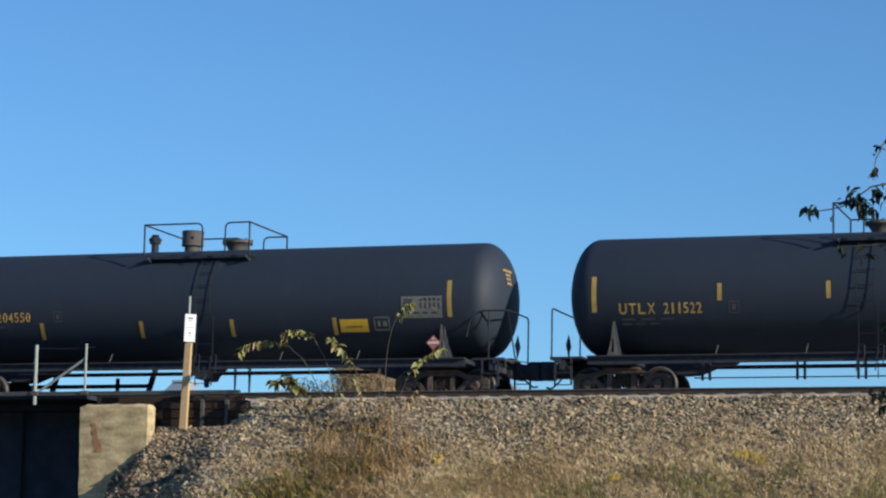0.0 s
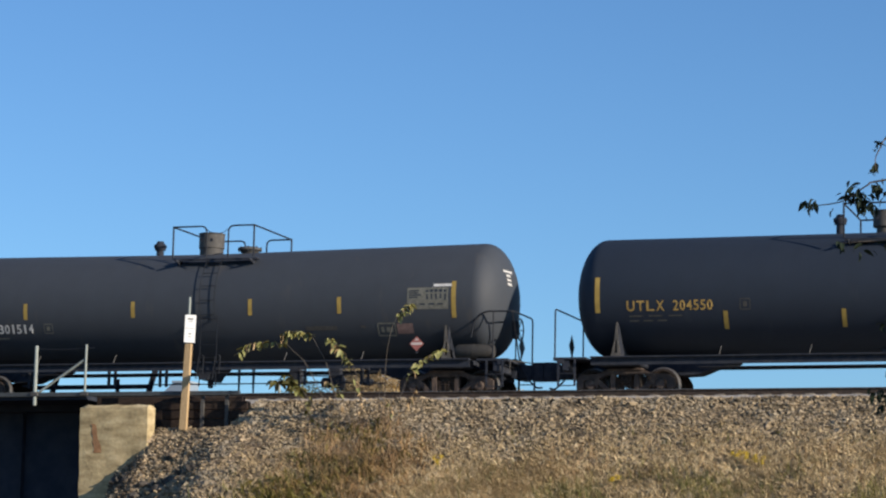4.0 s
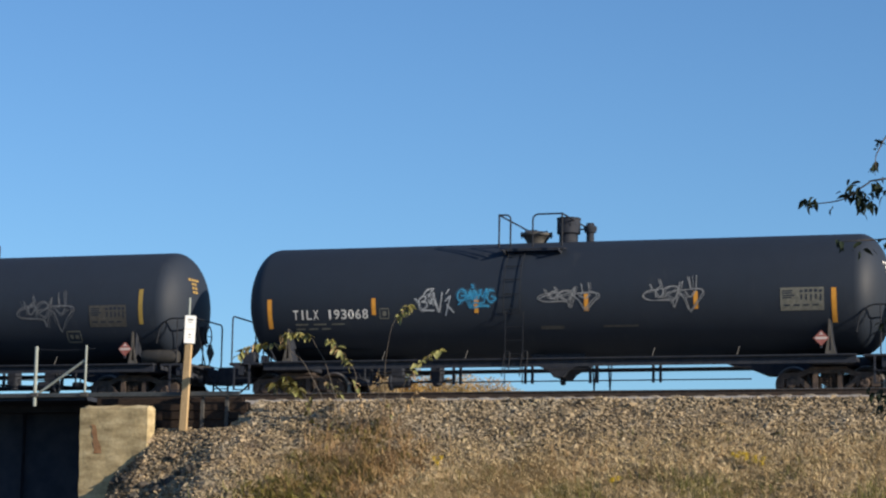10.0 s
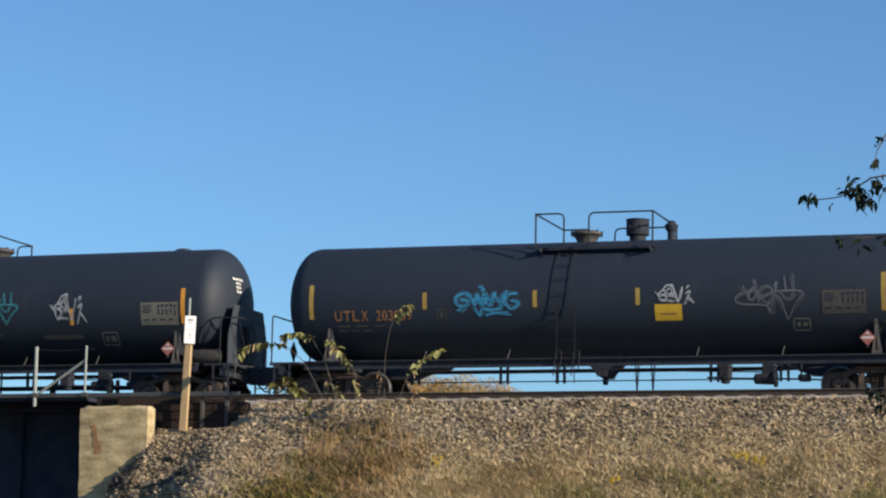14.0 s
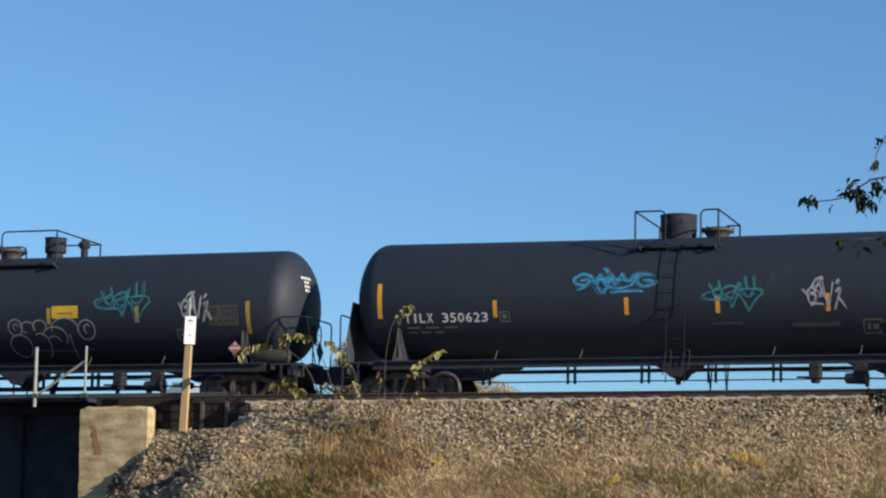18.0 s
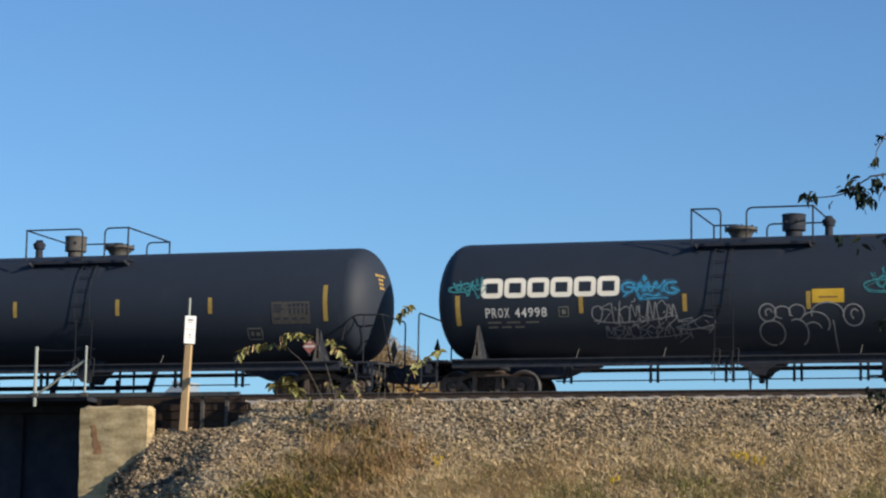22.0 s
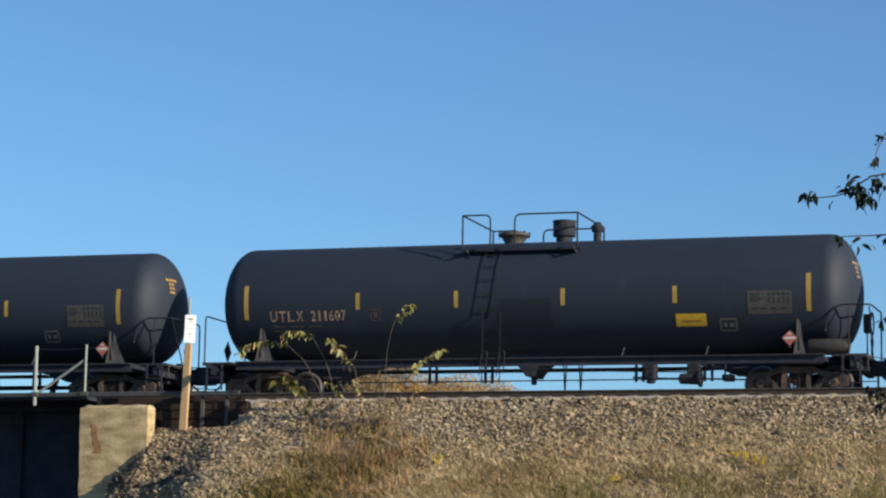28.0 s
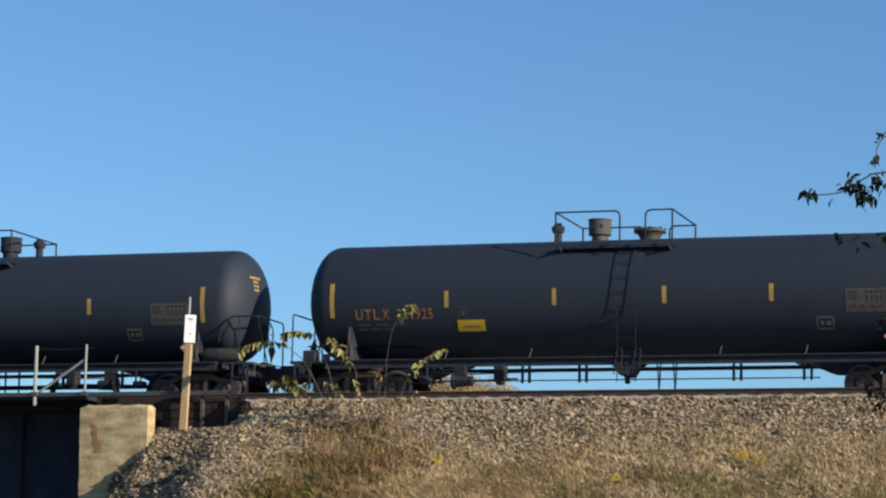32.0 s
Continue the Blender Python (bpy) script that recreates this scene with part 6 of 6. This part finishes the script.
def build_street_lamp():
    lamp = thing("street_lamp", "tall grey street lamp with a white head beyond the tracks", "street lamp", at=(-44.65, 50, LAND))
    bm = bmesh.new()
    tube(bm, [(0, 0, 0), (0, 0, 6), (0, 0, 12.3)], 0.11, 10, 0.06)
    part("pole", bm, GALV, lamp)
    bm = bmesh.new()
    turned(bm, [(0, 0.24), (0.05, 0.24), (0.06, 0.14), (0.3, 0.13)], "z", 16)
    part("base", bm, GALV, lamp)
    bm = bmesh.new()
    turned(bm, [(-0.34, 0.04), (-0.28, 0.11), (0, 0.14), (0.28, 0.12), (0.36, 0.05)], "x", 16)
    for v in bm.verts:
        v.co.z = v.co.z * 0.75 + 12.4
    part("head", bm, SIGN_WHITE, lamp, "white rounded lamp head")


SHED = material("pale_cladding", [(0.3, 0.22, 0.28, 0.35), (0.8, 0.28, 0.34, 0.41)], 0.5, 0.7, fine=0.08)
SHED_ROOF = material("blue_grey_roofing", [(0.3, 0.28, 0.33, 0.38), (0.8, 0.36, 0.42, 0.47)], 0.5, 0.6, fine=0.08)


def build_near_tree():
    """The tree beside the viewer, of which twigs reach into view."""
    rng = random.Random(21)
    tx, ty = -0.6, -34.0
    tree = thing("leafy_tree", "green broadleaf tree with sparse outer twigs", "tree", at=(tx, ty, LAND))
    bm = bmesh.new()
    tube(bm, curve_through([(0, 0, -0.2), (0.1, 0.05, 1.6), (-0.05, 0.1, 3.4), (0.05, 0, 5.2), (0, 0, 7.4)], 5), 0.2, 10, 0.05)
    part("trunk", bm, BARK, tree)
    leaf = leaf_mesh("tree_leaf", 0.115, 0.055, LEAF, 0.3)
    moving = []

    def world(x, z, y=-34.0):
        return Vector((x - 0.05 - tx, y - ty, z - LAND))

    # outer twigs: the line from the limb to the tip, and the leaf bunches (x, z, spread, leaves)
    twigs = [
        ([(-0.7, 0.1), (-2.6, -0.28), (-3.95, -0.42), (-4.13, -0.47), (-4.40, -0.62), (-4.71, -0.65), (-4.78, -0.64)],
         [(-4.78, -0.63, 0.035, 11), (-4.37, -0.58, 0.03, 5), (-4.27, -0.54, 0.05, 12), (-4.18, -0.60, 0.05, 12), (-4.12, -0.72, 0.05, 12), (-4.0, -0.50, 0.05, 12), (-4.52, -0.72, 0.008, 1.3)]),
        ([(-0.6, 0.6), (-2.4, 0.45), (-3.7, 0.2), (-4.0, -0.1), (-4.03, -0.3)],
         [(-4.0, 0.0, 0.03, 4), (-4.02, -0.26, 0.04, 5), (-3.6, 0.25, 0.1, 14)]),
        ([(-0.6, -0.7), (-2.4, -0.95), (-3.8, -1.08), (-4.25, -1.10), (-4.48, -1.10)],
         [(-4.45, -1.10, 0.03, 2.6), (-4.2, -1.16, 0.045, 4), (-3.9, -1.1, 0.06, 6)]),
        ([(-0.5, -2.0), (-2.4, -2.5), (-3.7, -2.72), (-4.05, -2.84)],
         [(-4.08, -2.83, 0.05, 8), (-3.98, -2.95, 0.05, 8), (-3.95, -2.05, 0.04, 6), (-3.8, -2.7, 0.08, 9)]),
    ]
    for line, bunches in twigs:
        pts = [world(x, z, -34 + 0.05 * math.sin(x * 5)) for x, z in line]
        bm = bmesh.new()
        tube(bm, curve_through([tuple(p) for p in pts], 5), 0.014, 6, 0.004)
        twig = part("branch", bm, BARK, tree)
        moving.append(twig)
        for x, z, spread, count in bunches:
            for k in range(int(count * 1.6)):
                p = world(x + rng.gauss(0, spread), z + rng.gauss(0, spread), -34 + rng.gauss(0, spread))
                sc = rng.uniform(0.65, 1.15)
                part("leaf", leaf, None, twig, at=Matrix.Translation(p) @ pose(0, 0, 0, rng.uniform(-50, 50), rng.uniform(0, 80), rng.uniform(0, 360)) @ Matrix.Diagonal((sc, sc, sc, 1)))
    for k in range(9):
        a = rng.uniform(0, 2 * math.pi)
        h = 3.0 + k * 0.5
        tip = (1.7 * math.cos(a) + 0.4, 1.9 * math.sin(a), h + rng.uniform(0.4, 1.2))
        bm = bmesh.new()
        tube(bm, [(0, 0, h - 0.4), (tip[0] * 0.5, tip[1] * 0.5, h + 0.2), tip], 0.06, 6, 0.01)
        part("limb", bm, BARK, tree)
    v, f = [], []
    for _ in range(5200):
        d = Vector((rng.gauss(0, 1), rng.gauss(0, 1), rng.gauss(0, 1))).normalized()
        p = Vector((d.x * 2.3 + 0.5, d.y * 2.4, 5.4 + d.z * 2.9)) * 1.0
        p = Vector((0.5, 0, 5.4)) + (p - Vector((0.5, 0, 5.4))) * rng.uniform(0.45, 1.0)
        a, b = Vector((rng.gauss(0, 1), rng.gauss(0, 1), rng.gauss(0, 1))).normalized(), Vector((rng.gauss(0, 1), rng.gauss(0, 1), rng.gauss(0, 1))).normalized()
        k = len(v)
        s = rng.uniform(0.05, 0.1)
        v += [p + a * s, p + b * s * 0.5, p - a * s, p - b * s * 0.5]
        f.append((k, k + 1, k + 2, k + 3))
    me = bpy.data.meshes.new("crown")
    me.from_pydata(v, [], f)
    me.materials.append(LEAF)
    ob = new("crown", me)
    ob.parent = tree
    tagged(ob, kind="stuff")
    return moving


build_beside_track()
build_far()
build_street_lamp()
swaying = build_near_tree()
build_slope_cover()
build_goldenrod()
bending = build_sumac()


SPEEDS = [4.662, 4.56, 4.649, 4.85, 5.028, 5.061, 5.118, 5.17, 5.133]    # metres a second, every four seconds


def run(t):
    """How far the train has gone after t seconds."""
    s, step = 0.0, 0.05
    for i in range(int(round(t / step))):
        u = (i + 0.5) * step / 4
        k = min(7, int(u))
        s += step * (SPEEDS[k] + (SPEEDS[k + 1] - SPEEDS[k]) * (u - k))
    return s


def slack(x, t):
    """The play in the couplings of one car, which runs in and out while the train gathers speed."""
    if x != -154.3:
        return 0.0
    return 0.1 - 0.23 * smoothstep(24, 28, t) - 0.04 * smoothstep(28, 30, t)


# how far the breeze lifts the twigs at each time, in degrees
SWAY = [(0, -2.47), (0.5, -2.33), (1, -1.16), (1.5, 0.82), (2, 0.08), (2.5, 0.27), (3, -1.03), (3.5, -1.42), (5.5, 0.27), (6, -0.37), (6.5, -0.19), (7,
        -0.60), (7.5, -0.71), (8, -1.49), (8.5, -2.04), (9, -1.22), (9.5, -0.58), (10, -0.60), (10.5, -0.05), (11, 0.63), (11.5, 1.18), (12, 1.18), (12.5,
        1.18), (13, 1.25), (13.5, 0.36), (14, 0.29), (14.5, 0.29), (16.5, -0.40), (17, -0.40), (17.5, 0.05), (18, 0.01), (18.5, 0.01), (19, -0.23), (19.5,
        -0.12), (20, 0.01), (20.5, 0.49), (21, 0.49), (21.5, 0.08), (22, 0.70), (22.5, 0.22), (23, 1.32), (23.5, 1.63), (24, 1.25), (24.5, 1.69), (25, 1.51),
        (25.5, 1.32), (27.5, 0.90), (28, 0.49), (28.5, 0.84), (29, 1.32), (29.5, 1.37), (30, 0.92), (30.5, 0.62), (31, 1.10), (31.5, 0.82), (32, 1.00)]


def motions():
    times = [i for i in range(33)]
    gone = {t: run(t) for t in times}
    spin_times = [i * 0.125 for i in range(257)]
    spins = [(t, run(t) / 0.42) for t in spin_times]
    for car, axles, x in train:
        walk(car, [(t, Matrix.Translation((x + gone[t] + slack(x, t), 0, 0))) for t in times])
        for ws in axles:
            home = ws.matrix_basis.translation.copy()
            walk(ws, [(t, Matrix.Translation(home) @ Matrix.Rotation(a, 4, "Y")) for t, a in spins])
    hinge = Matrix.Translation((-1.05, 0, 6.4))
    for k, twig in enumerate(swaying):
        share = (1.0, 1.0, 0.9, 0.3)[k]
        walk(twig, [(t, hinge @ Matrix.Rotation(radians(share * a), 4, "Y") @ hinge.inverted()) for t, a in SWAY])
    for k, (stem, root) in enumerate(bending):
        foot = Matrix.Translation(root)
        walk(stem, [(i * 0.5, foot @ Matrix.Rotation(radians(0.55 * math.sin(i * 0.8 + 0.3 * k) + 0.35 * math.sin(i * 0.27 + k)), 4, "Y") @ foot.inverted()) for i in range(65)])


motions()
